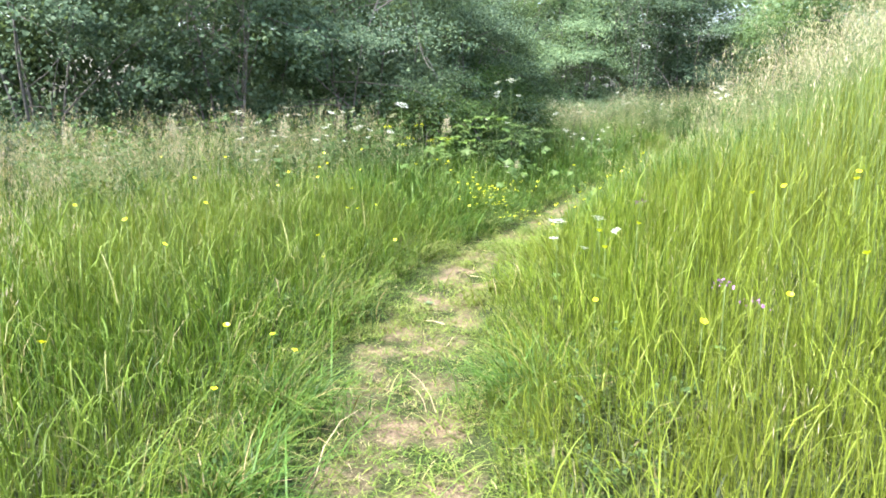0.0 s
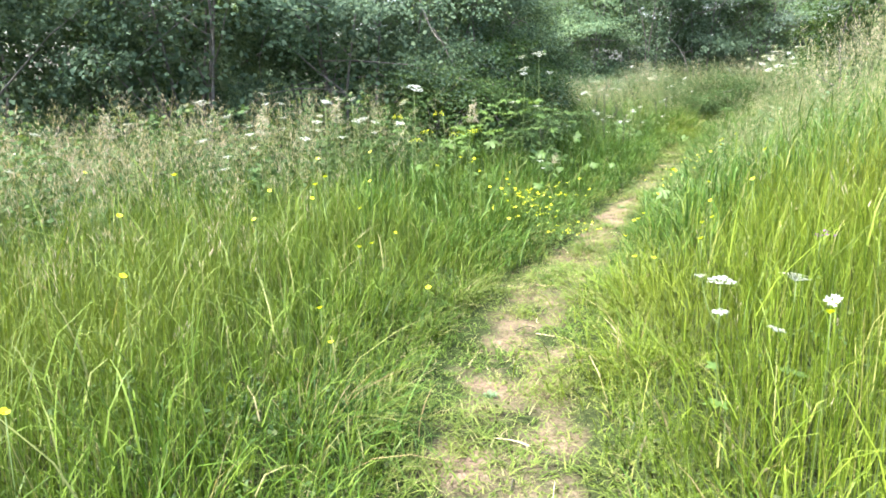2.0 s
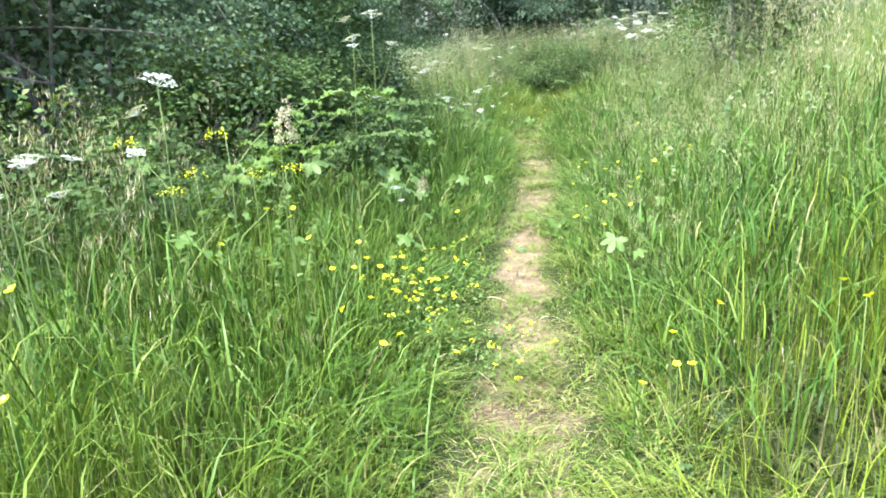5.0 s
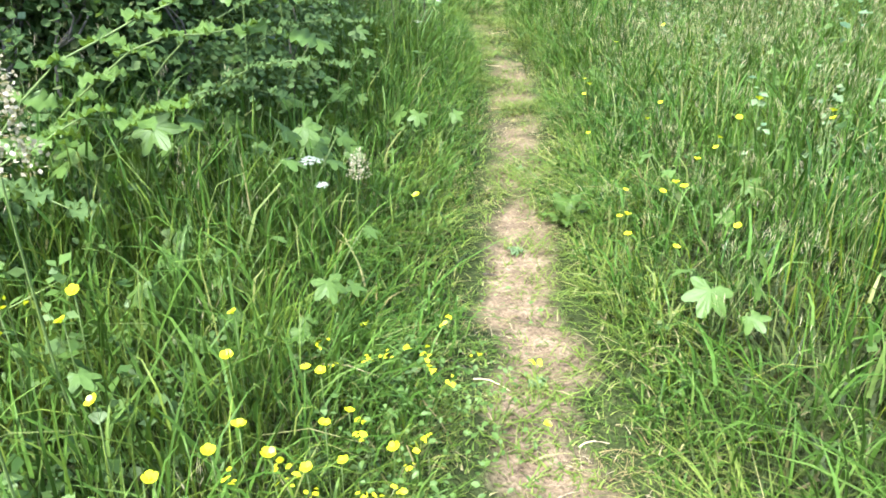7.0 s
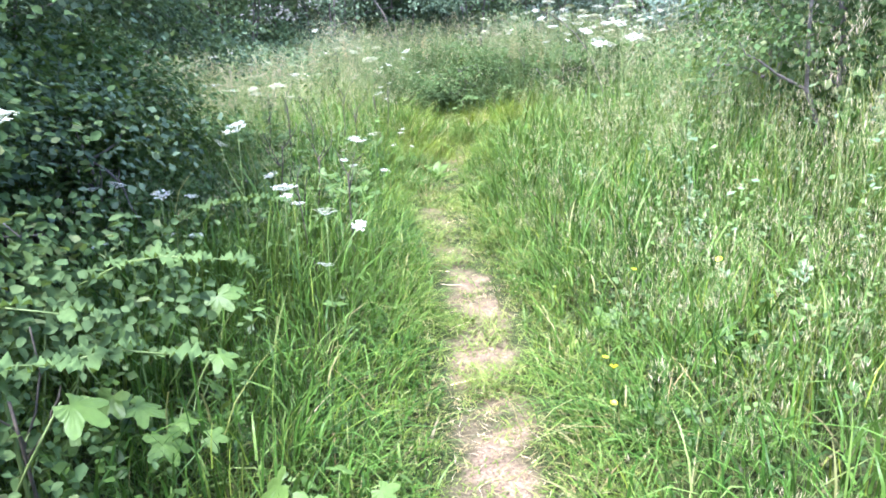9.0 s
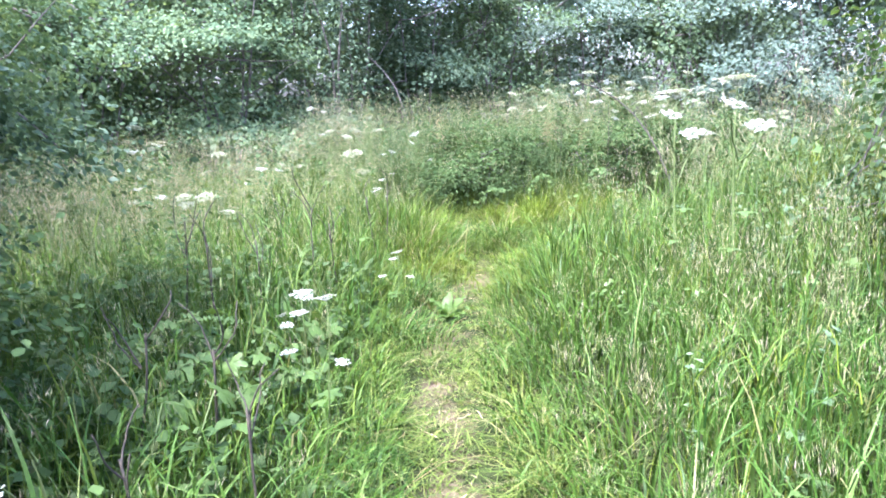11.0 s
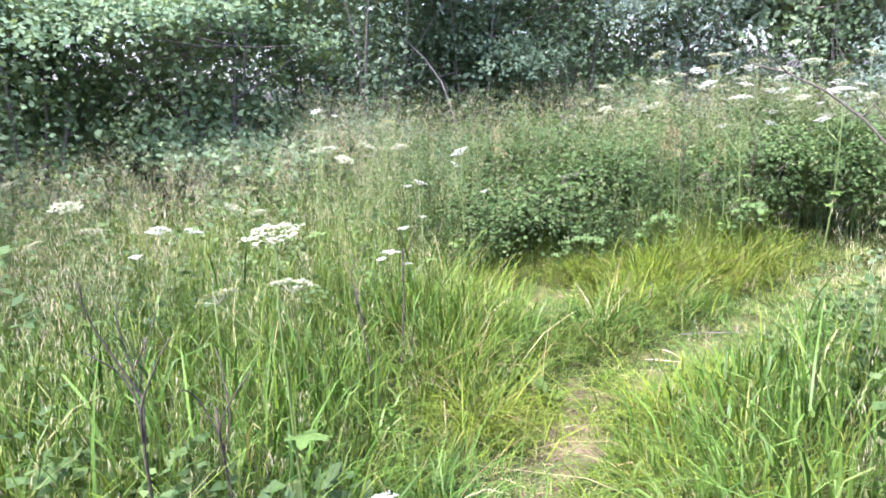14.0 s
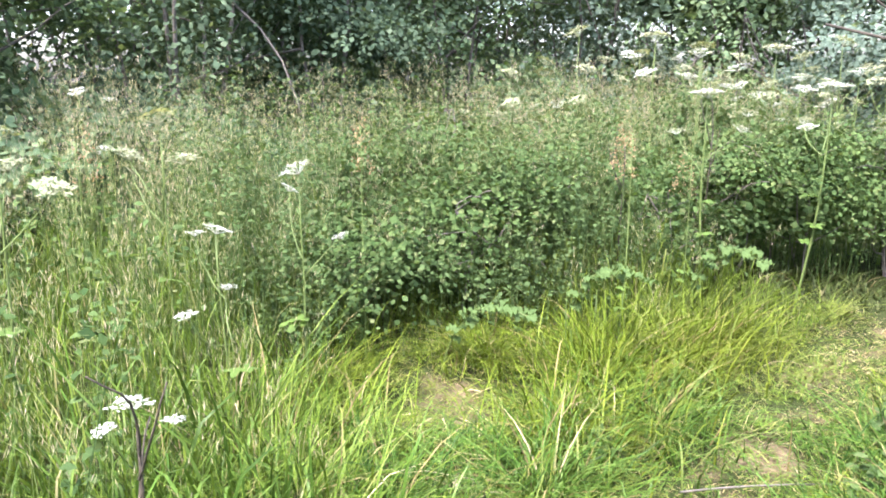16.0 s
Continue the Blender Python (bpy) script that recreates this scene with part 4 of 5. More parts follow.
def umbels():
    lab = "white flat-topped umbel flower on a green stem in grass"
    protos = [umbel_plant("cow_parsley", lab, 1.2, 300 + k, 2 + k % 2, 2, UMBEL_A if k != 1 else UMBEL_B, UMBEL_C) for k in range(3)]
    spots = ((0.98, 10.83, 1.62), (0.65, 10.51, 1.46), (-0.48, 8.4, 1.32), (-0.9, 8.1, 1.07), (1.36, 12.39, 0.93), (1.86, 12.56, 1.1), (1.97, 12.33, 0.83),
             (1.51, 12.38, 0.84), (2.11, 11.9, 0.8), (0.85, 9.75, 0.5), (3.9, 15.52, 0.57), (3.0, 14.2, 0.72), (3.46, 17.3, 1.0), (5.07, 18.4, 1.0), (5.4, 18.7, 1.15), (4.57, 17.75, 0.7),
             (4.82, 20.97, 1.43), (0.95, 4.4, 0.72), (0.75, 4.55, 0.68), (2.97, 13.83, 0.82))
    for k, (x, y, z) in enumerate(spots):
        scatter_at(protos[k % 3], 1.2, x, y, z - place(x, y), k * 77 % 360)
    little = umbel_plant("cow_parsley", lab, 1.2, 306, 2, 1, UMBEL_C, UMBEL_C)
    little.location = (-3.1, 8.9, place(-3.1, 8.9))
    r = np.random.default_rng(31)
    for k in range(10):
        x, y = r.uniform(-4.2, -0.8), r.uniform(7.0, 9.6)
        scatter_at(little, 1.2, x, y, r.uniform(0.95, 1.3), r.uniform(0, 360))
    dull = foliage("greenish_cream_florets", ((0.0, (0.17, 0.2, 0.1)), (1.0, (0.3, 0.31, 0.19))), 0.25, 0.7)
    dull_a, dull_c = umbel_mesh("umbel", 0.07, dull, 21, 17, 10), umbel_mesh("umbel", 0.055, dull, 22)
    faded = [umbel_plant("cow_parsley", "faded cream umbel on a tall stem above the brambles", 1.2, 320 + k, 2 + k, 1, dull_a, dull_c) for k in range(2)]
    for k, (x, y) in enumerate(((8.9, 20.1), (9.6, 19.5))):
        faded[k].location = (x, y, place(x, y))
    for k, (x, y, h) in enumerate(((4.3, 18.4, 1.25), (2.6, 16.0, 1.0), (2.3, 17.2, 1.1), (4.9, 18.9, 1.3), (3.84, 15.88, 1.17), (2.75, 15.4, 0.95))):
        scatter_at(faded[k % 2], 1.2, x, y, h, 50 * k)
    for k in range(22):
        s = r.uniform(0, 1)
        x, y = 7.3 + 3.4 * s + r.normal(0, 0.3), 20.6 - 2.2 * s + r.normal(0, 0.4)
        scatter_at(faded[k % 2] if k % 4 else protos[0], 1.2, x, y, r.uniform(1.2, 1.75), r.uniform(0, 360))
    for k in range(5):
        x, y = r.uniform(1.6, 4.0), r.uniform(15.5, 20.0)
        scatter_at(faded[k % 2], 1.2, x, y, r.uniform(0.8, 1.25), r.uniform(0, 360))
    # proto plants take places of their own
    for k, (x, y) in enumerate(((-2.3, 8.6), (2.6, 16.6), (8.0, 20.3))):
        protos[k].location = (x, y, place(x, y))
    big = umbel_plant("hogweed", "tall hogweed with broad white umbels on a thick stem", 1.65, 340, 3, 3, umbel_mesh("umbel", 0.10, PETAL_WHITE, 9, 20, 16), UMBEL_A, None, 0.010)
    for k, (x, y, h) in enumerate(((5.2, 13.75, 1.4), (8.0, 18.85, 1.35), (8.7, 18.7, 1.4), (8.9, 19.2, 1.6), (5.3, 14.3, 1.4))):
        scatter_at(big, 1.65, x, y, h, 40 + 90 * k)
    big.location = (8.4, 19.7, place(8.4, 19.7))


umbels()


def plume_mesh(name, h, mat, seed, n=420):
    r = np.random.default_rng(seed)
    s = Soup()
    t = r.uniform(0, 1, n)
    lobe = r.integers(0, 5, n)
    a = lobe * 1.257 + r.normal(0, 0.3, n)
    d = 0.045 * (1 - 0.6 * t) * (lobe > 0) + np.abs(r.normal(0, 0.012, n))
    c = np.stack((np.cos(a) * d, np.sin(a) * d, h * t * (0.75 + 0.25 * (lobe == 0))), -1) + r.normal(0, 0.006, (n, 3))
    u = r.normal(0, 1, (n, 3))
    u /= np.linalg.norm(u, axis=1)[:, None]
    w = np.cross(u, r.normal(0, 1, (n, 3)))
    w /= np.linalg.norm(w, axis=1)[:, None]
    q = r.uniform(0.003, 0.006, n)[:, None]
    s.add(np.stack((c - u * q, c - w * q, c + u * q, c + w * q), 1), [(0, 1, 2, 3)])
    return s.mesh(name, mat)


def spire(name, label, h, head, mat, seed, category="wildflower", group="", leaves=3, florets=420):
    root = thing(name, label, category, group)
    r = np.random.default_rng(seed)
    part("stem", stem_mesh("stem", (0, 0, -0.03), (r.normal(0, 0.04), r.normal(0, 0.04), h - head * 0.4), 0.004, 0.002, STEM_GREEN, seed), root)
    o = tagged(part("plume", plume_mesh("plume", head, mat, seed, florets), root), kind="stuff")
    o.location = (0, 0, h - head)
    for k in range(leaves):
        q = part("leaf", LEAF_B, root)
        q.matrix_basis = Matrix.Translation((0, 0, h * r.uniform(0.2, 0.6))) @ pose(0, 0, 0, 0, r.uniform(-20, 20), r.uniform(0, 360)) @ Matrix.Scale(0.7, 4)
    return root


def plumes():
    cream = spire("meadowsweet", "cream feathery meadowsweet plume above the grass", 1.15, 0.2, PETAL_CREAM, 401, group="cream plumes")
    rust = spire("dock_seed_stalk", "rusty brown dock seed stalk above the weeds", 1.1, 0.3, RUST, 402, group="rusty stalks", florets=130)
    gold = spire("ragwort", "yellow ragwort head at the foot of the hedge", 1.0, 0.035, PETAL_YELLOW, 403, group="ragwort", florets=34)
    for k, (x, y, z) in enumerate(((0.05, 8.5, 1.2), (0.95, 9.5, 0.6), (-1.6, 7.6, 1.2), (-2.6, 7.2, 1.25), (-3.3, 6.6, 1.2))):
        scatter_at(cream, 1.15, x, y, z - place(x, y), 50 * k)
    for k, (x, y, z) in enumerate(((7.05, 18.6, 1.35), (7.2, 18.75, 1.3), (5.9, 19.2, 1.4), (4.7, 19.3, 1.35), (4.3, 19.5, 1.3))):
        scatter_at(rust, 1.1, x, y, z - place(x, y), 70 * k)
    for k, (x, y, z) in enumerate(((-0.25, 8.17, 1.12), (-0.36, 8.1, 0.98), (-0.12, 8.15, 0.95), (0.02, 8.05, 0.98), (-0.45, 8.2, 0.9))):
        scatter_at(gold, 1.0, x, y, z - place(x, y), 30 * k)
    for o, x, y in ((cream, -1.1, 8.2), (rust, 7.6, 18.7), (gold, -0.6, 8.3)):
        o.location = (x, y, place(x, y))


plumes()


def butter_meshes():
    s = Soup()
    s.add(np.array(((0.001, 0, 0), (0.007, -0.006, 0.003), (0.012, -0.0065, 0.007), (0.0145, 0, 0.008), (0.012, 0.0065, 0.007), (0.007, 0.006, 0.003))), [(0, 1, 2, 3), (0, 3, 4, 5)])
    e = Soup()
    tube(e, np.array(((0, 0, -0.002), (0, 0, 0.002), (0, 0, 0.005))), (0.002, 0.004, 0.0025), 6)
    return s.mesh("petal", PETAL_YELLOW), e.mesh("flower_head", PETAL_YELLOW)


BUTTER_PETAL, BUTTER_EYE = butter_meshes()


def buttercup(h, seed):
    r = np.random.default_rng(seed)
    root = thing("buttercup", "small yellow buttercup on a thin green stalk", "wildflower", "buttercups")
    top = np.array((r.normal(0, 0.04), r.normal(0, 0.04), h))
    part("stalk", stem_mesh("stalk", (0, 0, -0.02), top, 0.0018, 0.0013, STEM_GREEN, seed, 0.02, 4, 5), root)
    o = part("flower_head", BUTTER_EYE, root)
    o.matrix_basis = Matrix.Translation(top) @ pose(0, 0, 0, r.normal(0, 25), r.normal(0, 25), 0)
    for k in range(5):
        q = part("petal", BUTTER_PETAL, o)
        q.matrix_basis = pose(0, 0, 0, 0, 0, 72 * k)
    return root


def buttercups():
    sizes = (0.2, 0.35, 0.55, 0.8)
    protos = [buttercup(sizes[k], 500 + k) for k in range(4)]
    r = np.random.default_rng(77)
    hot = ((0.35, 8.35, 0.35, 22), (2.0, 9.2, 0.35, 22), (-0.9, 6.2, 0.5, 14), (-0.9, 3.4, 0.5, 10), (0.95, 5.9, 0.35, 10), (1.2, 3.2, 0.5, 12), (0.75, 11.9, 0.25, 6), (1.15, 7.0, 0.3, 8), (2.9, 10.6, 0.4, 10), (-0.6, 5.0, 0.5, 8))
    for x0, y0, sp, n in hot:
        for k in range(n):
            x, y = r.normal(x0, sp), r.normal(y0, sp)
            e, side = beside(np.array([x]), np.array([y]))
            if e[0] < 0.02:
                continue
            h = 0.12 + float(tall(e, side, np.array([x]), np.array([y]))[0]) * r.uniform(0.7, 1.0)
            q = min(range(4), key=lambda c: abs(sizes[c] - h))
            scatter_at(protos[q], sizes[q], x, y, h, r.uniform(0, 360))
    for k, (x, y) in enumerate(((0.6, 8.6), (1.75, 8.9), (-0.8, 6.5), (1.1, 6.4))):
        protos[k].location = (x, y, place(x, y))


buttercups()


def broad_plant(name, label, n, size, stalk, seed, mats=(LEAF_A, LEAF_B)):
    """A clump of broad lobed leaves, each on its stalk."""
    r = np.random.default_rng(seed)
    root = thing(name, label, "plant", "broad-leaved plants")
    for k in range(n):
        a = k * 2.4 + r.uniform(-0.4, 0.4)
        tip = np.array((math.cos(a) * stalk * r.uniform(0.3, 0.8), math.sin(a) * stalk * r.uniform(0.3, 0.8), stalk * r.uniform(0.55, 1.1)))
        part("leaf_stalk", stem_mesh("leaf_stalk", (0, 0, -0.02), tip, 0.004, 0.0025, STEM_GREEN, seed + k, 0.02, 4, 5), root)
        o = part("leaf", mats[k % 2], root)
        o.matrix_basis = Matrix.Translation(tip) @ pose(0, 0, 0, r.normal(0, 12), r.uniform(5, 35), math.degrees(a)) @ Matrix.Scale(size * r.uniform(0.8, 1.25), 4)
    return root


def broad_plants():
    a = broad_plant("hogweed_clump", "young hogweed with broad lobed fresh green leaves", 6, 1.0, 0.38, 600)
    b = broad_plant("hogweed_clump", "young hogweed with broad lobed fresh green leaves", 9, 0.85, 0.5, 620)
    for k, (x, y, z) in enumerate(((0.62, 10.32, 0.42), (0.65, 9.95, 0.42), (1.04, 10.73, 0.36), (1.29, 11.41, 0.45), (1.7, 10.75, 0.34), (0.92, 11.34, 0.75), (1.26, 11.25, 0.4), (0.35, 9.7, 0.5), (0.5, 10.6, 0.7),
                                   (0.75, 10.9, 0.6), (2.5, 13.9, 0.5), (2.7, 14.3, 0.45), (3.1, 14.9, 0.42), (2.2, 13.3, 0.5), (0.15, 9.4, 0.45), (2.4, 9.3, 0.35), (-0.8, 1.75, 0.3),
                                   (0.2, 10.1, 0.75), (0.9, 12.0, 0.8), (0.33, 9.22, 0.36), (0.2, 8.98, 0.34), (0.62, 9.2, 0.32), (1.9, 8.66, 0.36), (0.68, 10.3, 0.45), (1.07, 10.67, 0.34), (3.1, 15.6, 0.36), (2.76, 14.75, 0.5), (2.95, 15.2, 0.4))):
        copy_thing((a, b)[k % 2], Matrix.Translation((x, y, place(x, y) - 0.01)) @ pose(0, 0, 0, 0, 0, 63 * k) @ Matrix.Scale(min(1.25, max(0.7, (z - place(x, y)) / 0.4)), 4))
    a.location = (0.95, 10.35, place(0.95, 10.35))
    b.location = (1.45, 12.0, place(1.45, 12.0))


broad_plants()


def dock_leaf_mesh(L, W, mat, seed):
    r = np.random.default_rng(seed)
    k = 9
    s = np.linspace(0, 1, k)
    w = W * np.sin(np.pi * np.clip(s * 0.93 + 0.05, 0, 1)) ** 0.7
    x, z = L * (s - 0.12 * s * s), L * (0.55 * s - 0.5 * s * s)
    wav = 0.012 * np.sin(s * 19 + r.uniform(0, 6))
    v = np.concatenate((np.stack((x, -w, z + W * 0.25 + wav), -1), np.stack((x, 0 * w, z), -1), np.stack((x, w, z + W * 0.25 - wav), -1)))
    f = [(i, i + 1, k + i + 1, k + i) for i in range(k - 1)] + [(k + i, k + i + 1, 2 * k + i + 1, 2 * k + i) for i in range(k - 1)]
    so = Soup()
    so.add(v, f)
    return so.mesh("leaf", mat, True)


def docks():
    r = np.random.default_rng(650)
    lm = [dock_leaf_mesh(0.23, 0.036, LEAF_BROAD, k) for k in range(3)]
    root = thing("dock_plant", "dock with a rosette of long wavy green leaves", "plant", "docks")
    for k in range(14):
        o = part("leaf", lm[k % 3], root)
        o.matrix_basis = pose(0, 0, 0, r.normal(0, 8), -r.uniform(10, 65), k * 137.5) @ Matrix.Scale(r.uniform(0.7, 1.15), 4)
    for k, (x, y, f) in enumerate(((4.99, 17.12, 0.85), (5.16, 17.0, 0.8), (4.85, 17.0, 0.7), (3.3, 14.6, 0.6), (2.0, 9.75, 0.8), (3.35, 11.6, 0.9))):
        copy_thing(root, Matrix.Translation((x, y, place(x, y))) @ pose(0, 0, 0, 0, 0, 80 * k) @ Matrix.Scale(f, 4))
    root.location = (4.35, 15.6, place(4.35, 15.6))


docks()


def tussocks():
    """Heavy drooping tufts about the trodden clearing and along the path."""
    golden = ((4.9, 17.55, 0.72), (5.05, 17.95, 0.7), (4.7, 17.2, 0.66), (5.0, 18.35, 0.78), (4.6, 17.8, 0.75), (6.7, 18.3, 0.62), (6.9, 18.62, 0.58), (6.25, 18.02, 0.55), (7.65, 18.5, 0.55), (7.2, 18.35, 0.58), (5.45, 18.5, 0.45), (5.6, 19.1, 0.42), (6.5, 19.0, 0.4), (5.55, 16.5, 0.4), (5.2, 15.8, 0.42), (4.75, 16.85, 0.45), (0.6, 5.2, 0.4), (0.85, 6.2, 0.4))
    green = ((5.33, 17.82, 0.52), (5.88, 17.72, 0.5), (6.62, 17.92, 0.45), (4.95, 17.5, 0.5), (7.25, 17.2, 0.5), (6.7, 16.8, 0.5), (6.1, 16.6, 0.4), (-0.85, 4.6, 0.42), (-0.7, 6.1, 0.42), (-0.75, 3.2, 0.42), (-0.8, 2.3, 0.4), (0.45, 3.4, 0.4), (0, 7.6, 0.4), (0.7, 9.1, 0.42), (1, 9.9, 0.4), (2.4, 9.6, 0.42), (2.95, 10.8, 0.42), (1.75, 11.4, 0.42), (3.75, 12.5, 0.45), (2.8, 13.4, 0.42), (4.3, 16.1, 0.45), (3.9, 15.3, 0.4))
    rows = [(*q, 1) for q in golden] + [(*q, 0) for q in green]
    r = np.random.default_rng(700)
    for k, (x, y, h, yellow) in enumerate(rows):
        n = 560
        d = np.abs(r.normal(0, 0.2, n))
        a = r.uniform(0, 6.283, n)
        bx, by = np.cos(a) * d, np.sin(a) * d
        tuft = blades(bx, by, np.full(n, -0.03), h * r.uniform(0.3, 1.05, n), r.uniform(0.004, 0.009, n), a + r.normal(0, 1.2, n),
                      r.uniform(0.2, 1.6, n) * min(1, 0.42 / h), r.uniform(0.2, 1.05, n) * min(1, 0.5 / h), 4)
        lab = "tall clump of broad fresh green grass beside the clearing" if h > 0.64 else "heavy tussock of drooping yellow-green grass by the path" if yellow else "heavy tussock of drooping green grass by the path"
        root = thing("grass_tussock", lab, "grass tussock", "tussocks")
        fresh = (GRASS_RIGHT if h < 0.64 else GRASS_LEFT) if yellow else GRASS_LUSH
        dry = n // 14
        for name, piece, mat, note in (("green_leaves", tuft[dry:], fresh, ""), ("dry_leaves", tuft[:dry], THATCH, "dry straw-coloured dead leaves")):
            s = Soup()
            s.add(piece, blade_faces(4))
            part(name, s.mesh(name, mat), root, note)
        root.location = (x, y, place(x, y))


tussocks()


def dead_stalks():
    """Last year's dark umbel stems, forked at the top."""
    rows = ((3.35, 15.6, 1.15), (3.67, 15.86, 0.95), (2.75, 14.9, 1.15), (3.05, 15.3, 1.0), (2.55, 15.2, 1.2), (3.4, 16.3, 0.9), (2.2, 13.7, 1.0), (2.5, 13.74, 0.95), (4.35, 16.9, 0.95), (4.5, 17.3, 1.0), (7.6, 19.2, 1.4), (8.3, 19.2, 1.45),
            (2.35, 12.9, 0.85), (2.6, 13.1, 0.9), (1.0, 10.9, 0.95))
    for k, (x, y, h) in enumerate(rows):
        r = np.random.default_rng(800 + k)
        root = thing("dead_stalk", "dark dry forked stalk of last year's umbel", "dead stalk", "dead stalks")
        top = np.array((r.normal(0, 0.1), r.normal(0, 0.1), h * 0.72))
        part("stem", stem_mesh("stem", (0, 0, -0.03), top, 0.006, 0.004, DEAD_STEM, 800 + k), root)
        for q in range(3):
            a = r.uniform(0, 6.283)
            st = top * r.uniform(0.7, 1.0)
            tip = st + np.array((math.cos(a) * 0.1, math.sin(a) * 0.1, h * r.uniform(0.15, 0.28)))
            part("fork", stem_mesh("fork", st, tip, 0.0035, 0.002, DEAD_STEM, 830 + 3 * k + q), root)
        root.location = (x, y, place(x, y))


dead_stalks()


def vetch_clumps():
    r = np.random.default_rng(900)
    for x, y, h, n in ((0.5, 8.05, 0.42, 26), (0.72, 7.85, 0.3, 18), (0.85, 8.5, 0.4, 16)):
        root = thing("vetchling", "scrambling clump of small yellow vetchling flowers", "wildflower", "vetchling clumps")
        c = np.stack((r.normal(0, 0.14, 40), r.normal(0, 0.14, 40), h * r.uniform(0.1, 0.9, 40)), -1)
        s = Soup()
        leaf_cloud(s, c, np.tile((0, 0, 1.0), (40, 1)), 0.018, r, 0.05, 9)
        part("foliage", s.mesh("foliage", LEAF_BROAD), root)
        b = Soup()
        f = np.stack((r.normal(0, 0.15, n), r.normal(0, 0.15, n), h * r.uniform(0.5, 1.1, n)), -1)
        leaf_cloud(b, f, np.tile((0, 0, 1.0), (n, 1)), 0.016, r, 0.008, 5)
        part("blossom", b.mesh("blossom", PETAL_YELLOW), root, "small yellow pea blossom")
        root.location = (x, y, place(x, y))


vetch_clumps()


def litter():
    """Twigs and dry straws lying on the trodden earth."""
    r = np.random.default_rng(950)
    for k in range(110):
        p = LINE[int(r.uniform(0.18, 0.8) * len(LINE))]
        x, y = p[0] + r.normal(0, 0.13), p[1] + r.normal(0, 0.1)
        if k >= 60:
            x, y = CLEARING[0] + r.normal(0, 0.3), CLEARING[1] + r.normal(0, 0.22)
        L, a = r.uniform(0.06, 0.22), r.uniform(0, 6.283)
        s = Soup()
        tube(s, bend((-math.cos(a) * L / 2, -math.sin(a) * L / 2, 0), (math.cos(a) * L / 2, math.sin(a) * L / 2, 0.004), 0.008, r, 5), np.linspace(0.0035, 0.0018, 5), 5)
        dark = k % 3 == 0
        ob = tagged(new("twig" if dark else "straw", s.mesh("twig" if dark else "straw", DEAD_STEM if dark else STRAW, True)),
                    "thin dark twig lying on trodden earth" if dark else "dry pale straw lying on trodden earth", "twig" if dark else "straw", "litter on the path")
        ob.location = (x, y, place(x, y) + 0.004)


litter()


def bramble_shoots():
    """Long arching canes with leaves in threes, in front of the hedge."""
    leaf = dock_leaf_mesh(0.075, 0.024, LEAF_BRAMBLE, 21)
    broad = dock_leaf_mesh(0.1, 0.036, LEAF_BROAD, 22)
    rows = ((-0.45, 9.5, 1.6, 85), (-0.3, 9.85, 1.45, 100), (-0.55, 9.2, 1.2, 80), (-0.1, 9.9, 1.1, 100), (0.2, 10.25, 1.15, 115), (0.45, 10.9, 1.2, 105), (0.75, 11.6, 1.25, 120), (-0.45, 9.65, 1.0, 140), (1.1, 12.4, 1.2, 110), (-1.3, 9.5, 1.2, 150), (-2.3, 9.2, 1.2, 170), (2.1, 14.5, 0.9, 120),
            (0.05, 10.4, 1.4, 90), (0.3, 11.3, 1.4, 130), (-0.9, 9.7, 1.3, 160), (1.9, 15.3, 0.9, 100), (6.9, 18.85, 0.9, 190), (7.7, 18.75, 1.0, 200), (6.2, 18.95, 0.8, 170))
    for k, (x, y, h, az) in enumerate(rows):
        r = np.random.default_rng(1000 + k)
        root = thing("bramble_shoot", "arching bramble cane with pale green leaves in threes", "bramble", "bramble shoots")
        a = radians(az)
        out = np.array((math.sin(a), math.cos(a), 0))
        t = np.linspace(0, 1, 12)
        cane = out[None] * (0.75 * h * t ** 1.4)[:, None] + np.array((0, 0, 1))[None] * (h * (1.5 * t - 0.85 * t * t) - 0.05)[:, None] + r.normal(0, 0.012, (12, 3)) * t[:, None]
        sp = Soup()
        tube(sp, cane, np.linspace(0.006, 0.002, 12), 5)
        part("cane", sp.mesh("cane", STEM_GREEN, True), root, "thin green prickly cane")
        for q in range(3, 12):
            for d in (-70, 0, 70):
                o = part("leaf", broad if k < 3 else leaf, root)
                o.matrix_basis = Matrix.Translation(cane[q]) @ pose(0, 0, 0, r.normal(0, 14), r.uniform(0, 30), 90 - az + d + (60 if q % 2 else -60) + r.normal(0, 12)) @ Matrix.Scale(r.uniform(0.7, 1.2), 4)
        root.location = (x, y, place(x, y))


bramble_shoots()


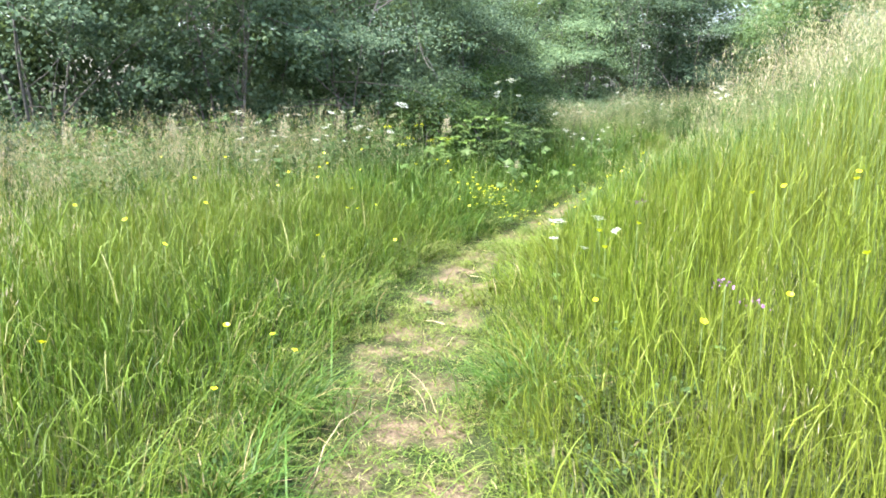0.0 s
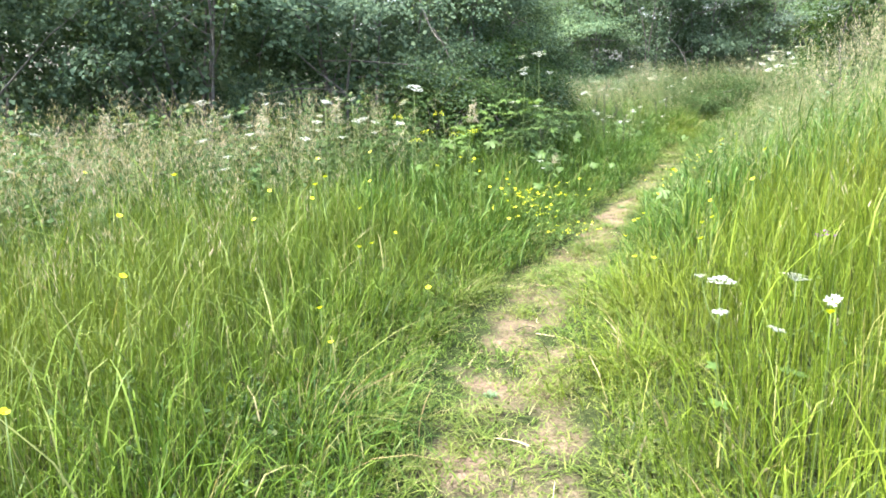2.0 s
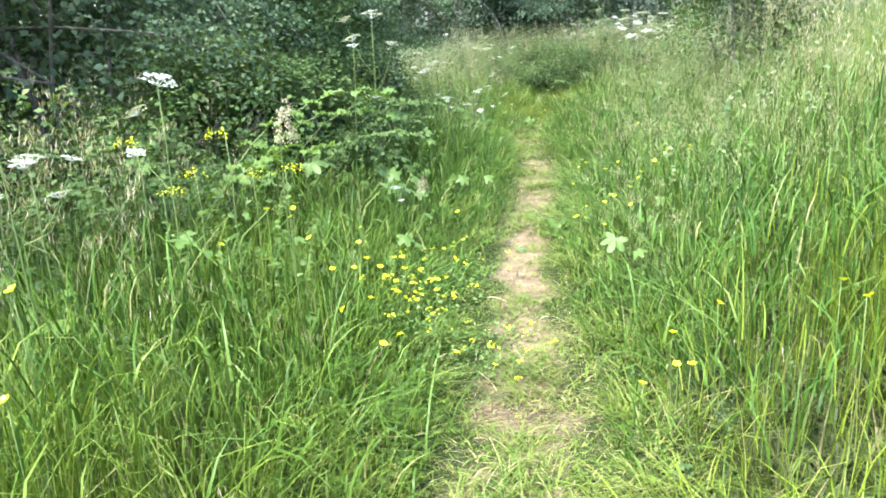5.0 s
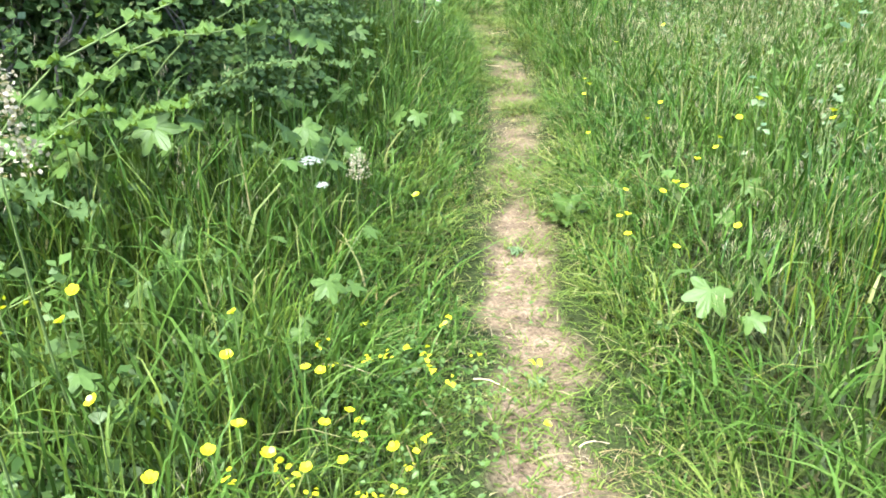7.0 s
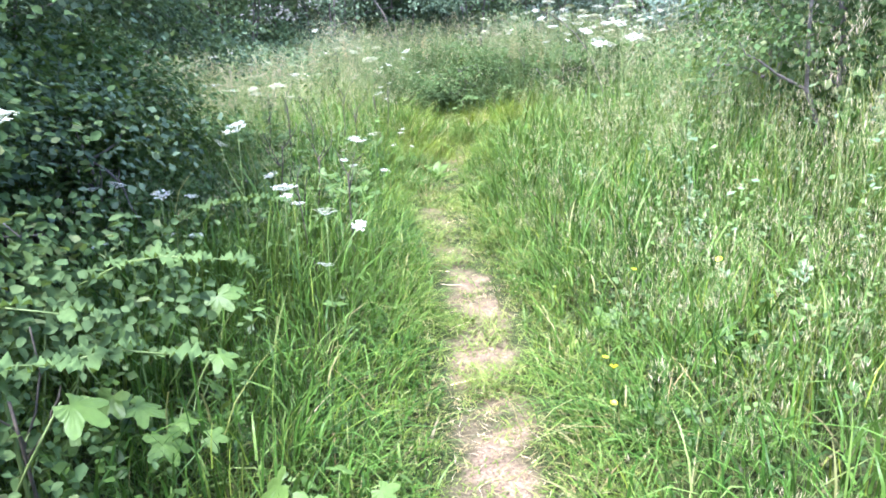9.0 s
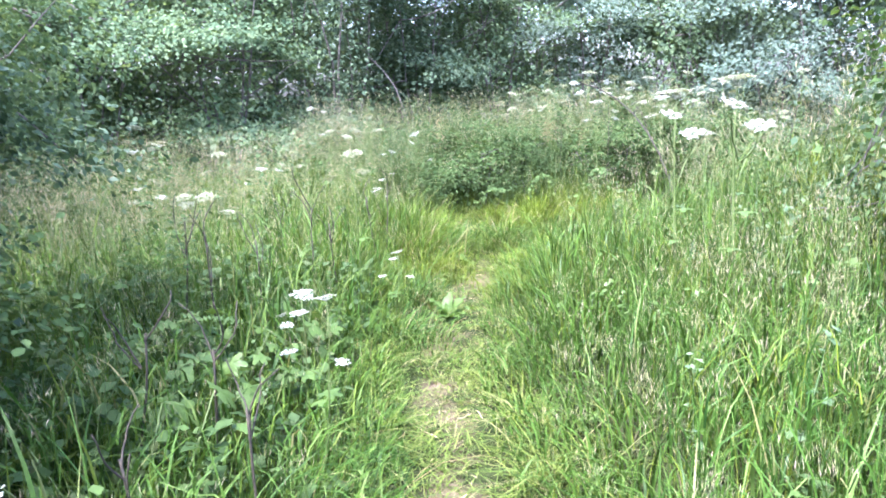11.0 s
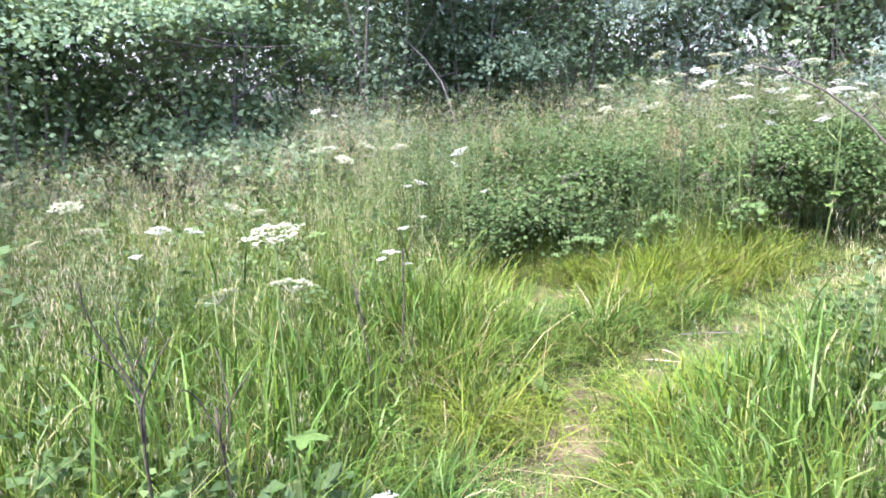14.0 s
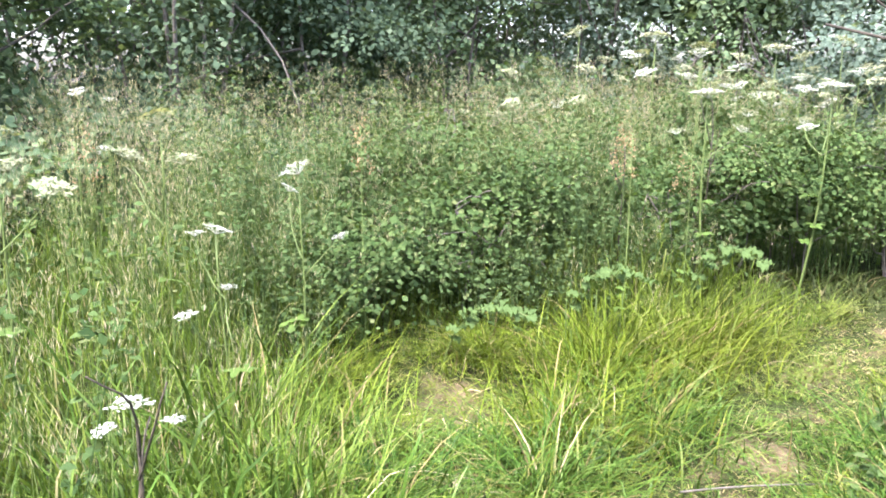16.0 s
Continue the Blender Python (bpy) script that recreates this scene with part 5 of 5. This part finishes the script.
def dead_branches():
    for k, (base, mid, tip) in enumerate((((6.75, 15.9, 0.2), (6.8, 16.5, 1.15), (6.6, 17.3, 1.62)),)):
        root = thing("dead_branch", "thin dark dead branch leaning through the weeds", "branch", "dead branches")
        z0 = place(base[0], base[1])
        b = np.array((base[0], base[1], z0))
        p = np.array((np.array((base[0], base[1], z0 - 0.03)), np.array(mid), np.array(tip))) - b
        t = np.linspace(0, 1, 9)[:, None]
        curve = (1 - t) ** 2 * p[0] + 2 * t * (1 - t) * (2 * p[1] - 0.5 * (p[0] + p[2])) + t * t * p[2]
        sp = Soup()
        tube(sp, curve, np.linspace(0.011, 0.004, 9), 6)
        part("stem", sp.mesh("stem", DEAD_STEM, True), root)
        r = np.random.default_rng(1100 + k)
        for q in (4, 5, 7):
            sp = Soup()
            tube(sp, bend(curve[q], curve[q] + np.array((r.normal(0, 0.12), r.normal(0, 0.12), r.uniform(0.1, 0.3))), 0.02, r, 5), np.linspace(0.005, 0.002, 5), 5)
            part("side_twig", sp.mesh("side_twig", DEAD_STEM, True), root)
        root.location = b


dead_branches()


def rosettes():
    """Small pale plantains pressed into the path."""
    r = np.random.default_rng(1200)
    lm = dock_leaf_mesh(0.05, 0.010, LEAF_LIGHT, 5)
    for x, y in ((1.67, 9.62), (1.3, 8.75), (2.15, 10.5), (-0.1, 5.1)):
        root = thing("plantain", "small pale plantain rosette on the trodden path", "plant", "plantains")
        for k in range(7):
            o = part("leaf", lm, root)
            o.matrix_basis = pose(0, 0, 0.004, r.normal(0, 6), -r.uniform(2, 25), k * 51 + r.uniform(-12, 12)) @ Matrix.Scale(r.uniform(0.7, 1.1), 4)
        root.location = (x, y, place(x, y))


rosettes()


def knapweed():
    purple = foliage("purple_florets", ((0.0, (0.15, 0.06, 0.18)), (1.0, (0.26, 0.11, 0.30))), 0.2, 0.6)
    for k, (x, y, h) in enumerate(((1.12, 2.85, 0.62), (1.2, 2.75, 0.56), (1.35, 5.0, 0.65))):
        root = spire("knapweed", "purple knapweed flower on a stiff green stem", h, 0.015, purple, 1300 + k, leaves=1, florets=26)
        root.location = (x, y, place(x, y))


knapweed()


def stick():
    sp = Soup()
    tube(sp, bend((-0.38, 0.22, 0.03), (0.38, -0.22, 0.05), 0.015, np.random.default_rng(1400), 7), np.linspace(0.0045, 0.0025, 7), 6)
    ob = tagged(new("stick", sp.mesh("stick", BARK, True)), "long thin dry stick lying across the trodden grass", "stick")
    ob.location = (6.75, 17.3, place(6.75, 17.3) + 0.01)


stick()
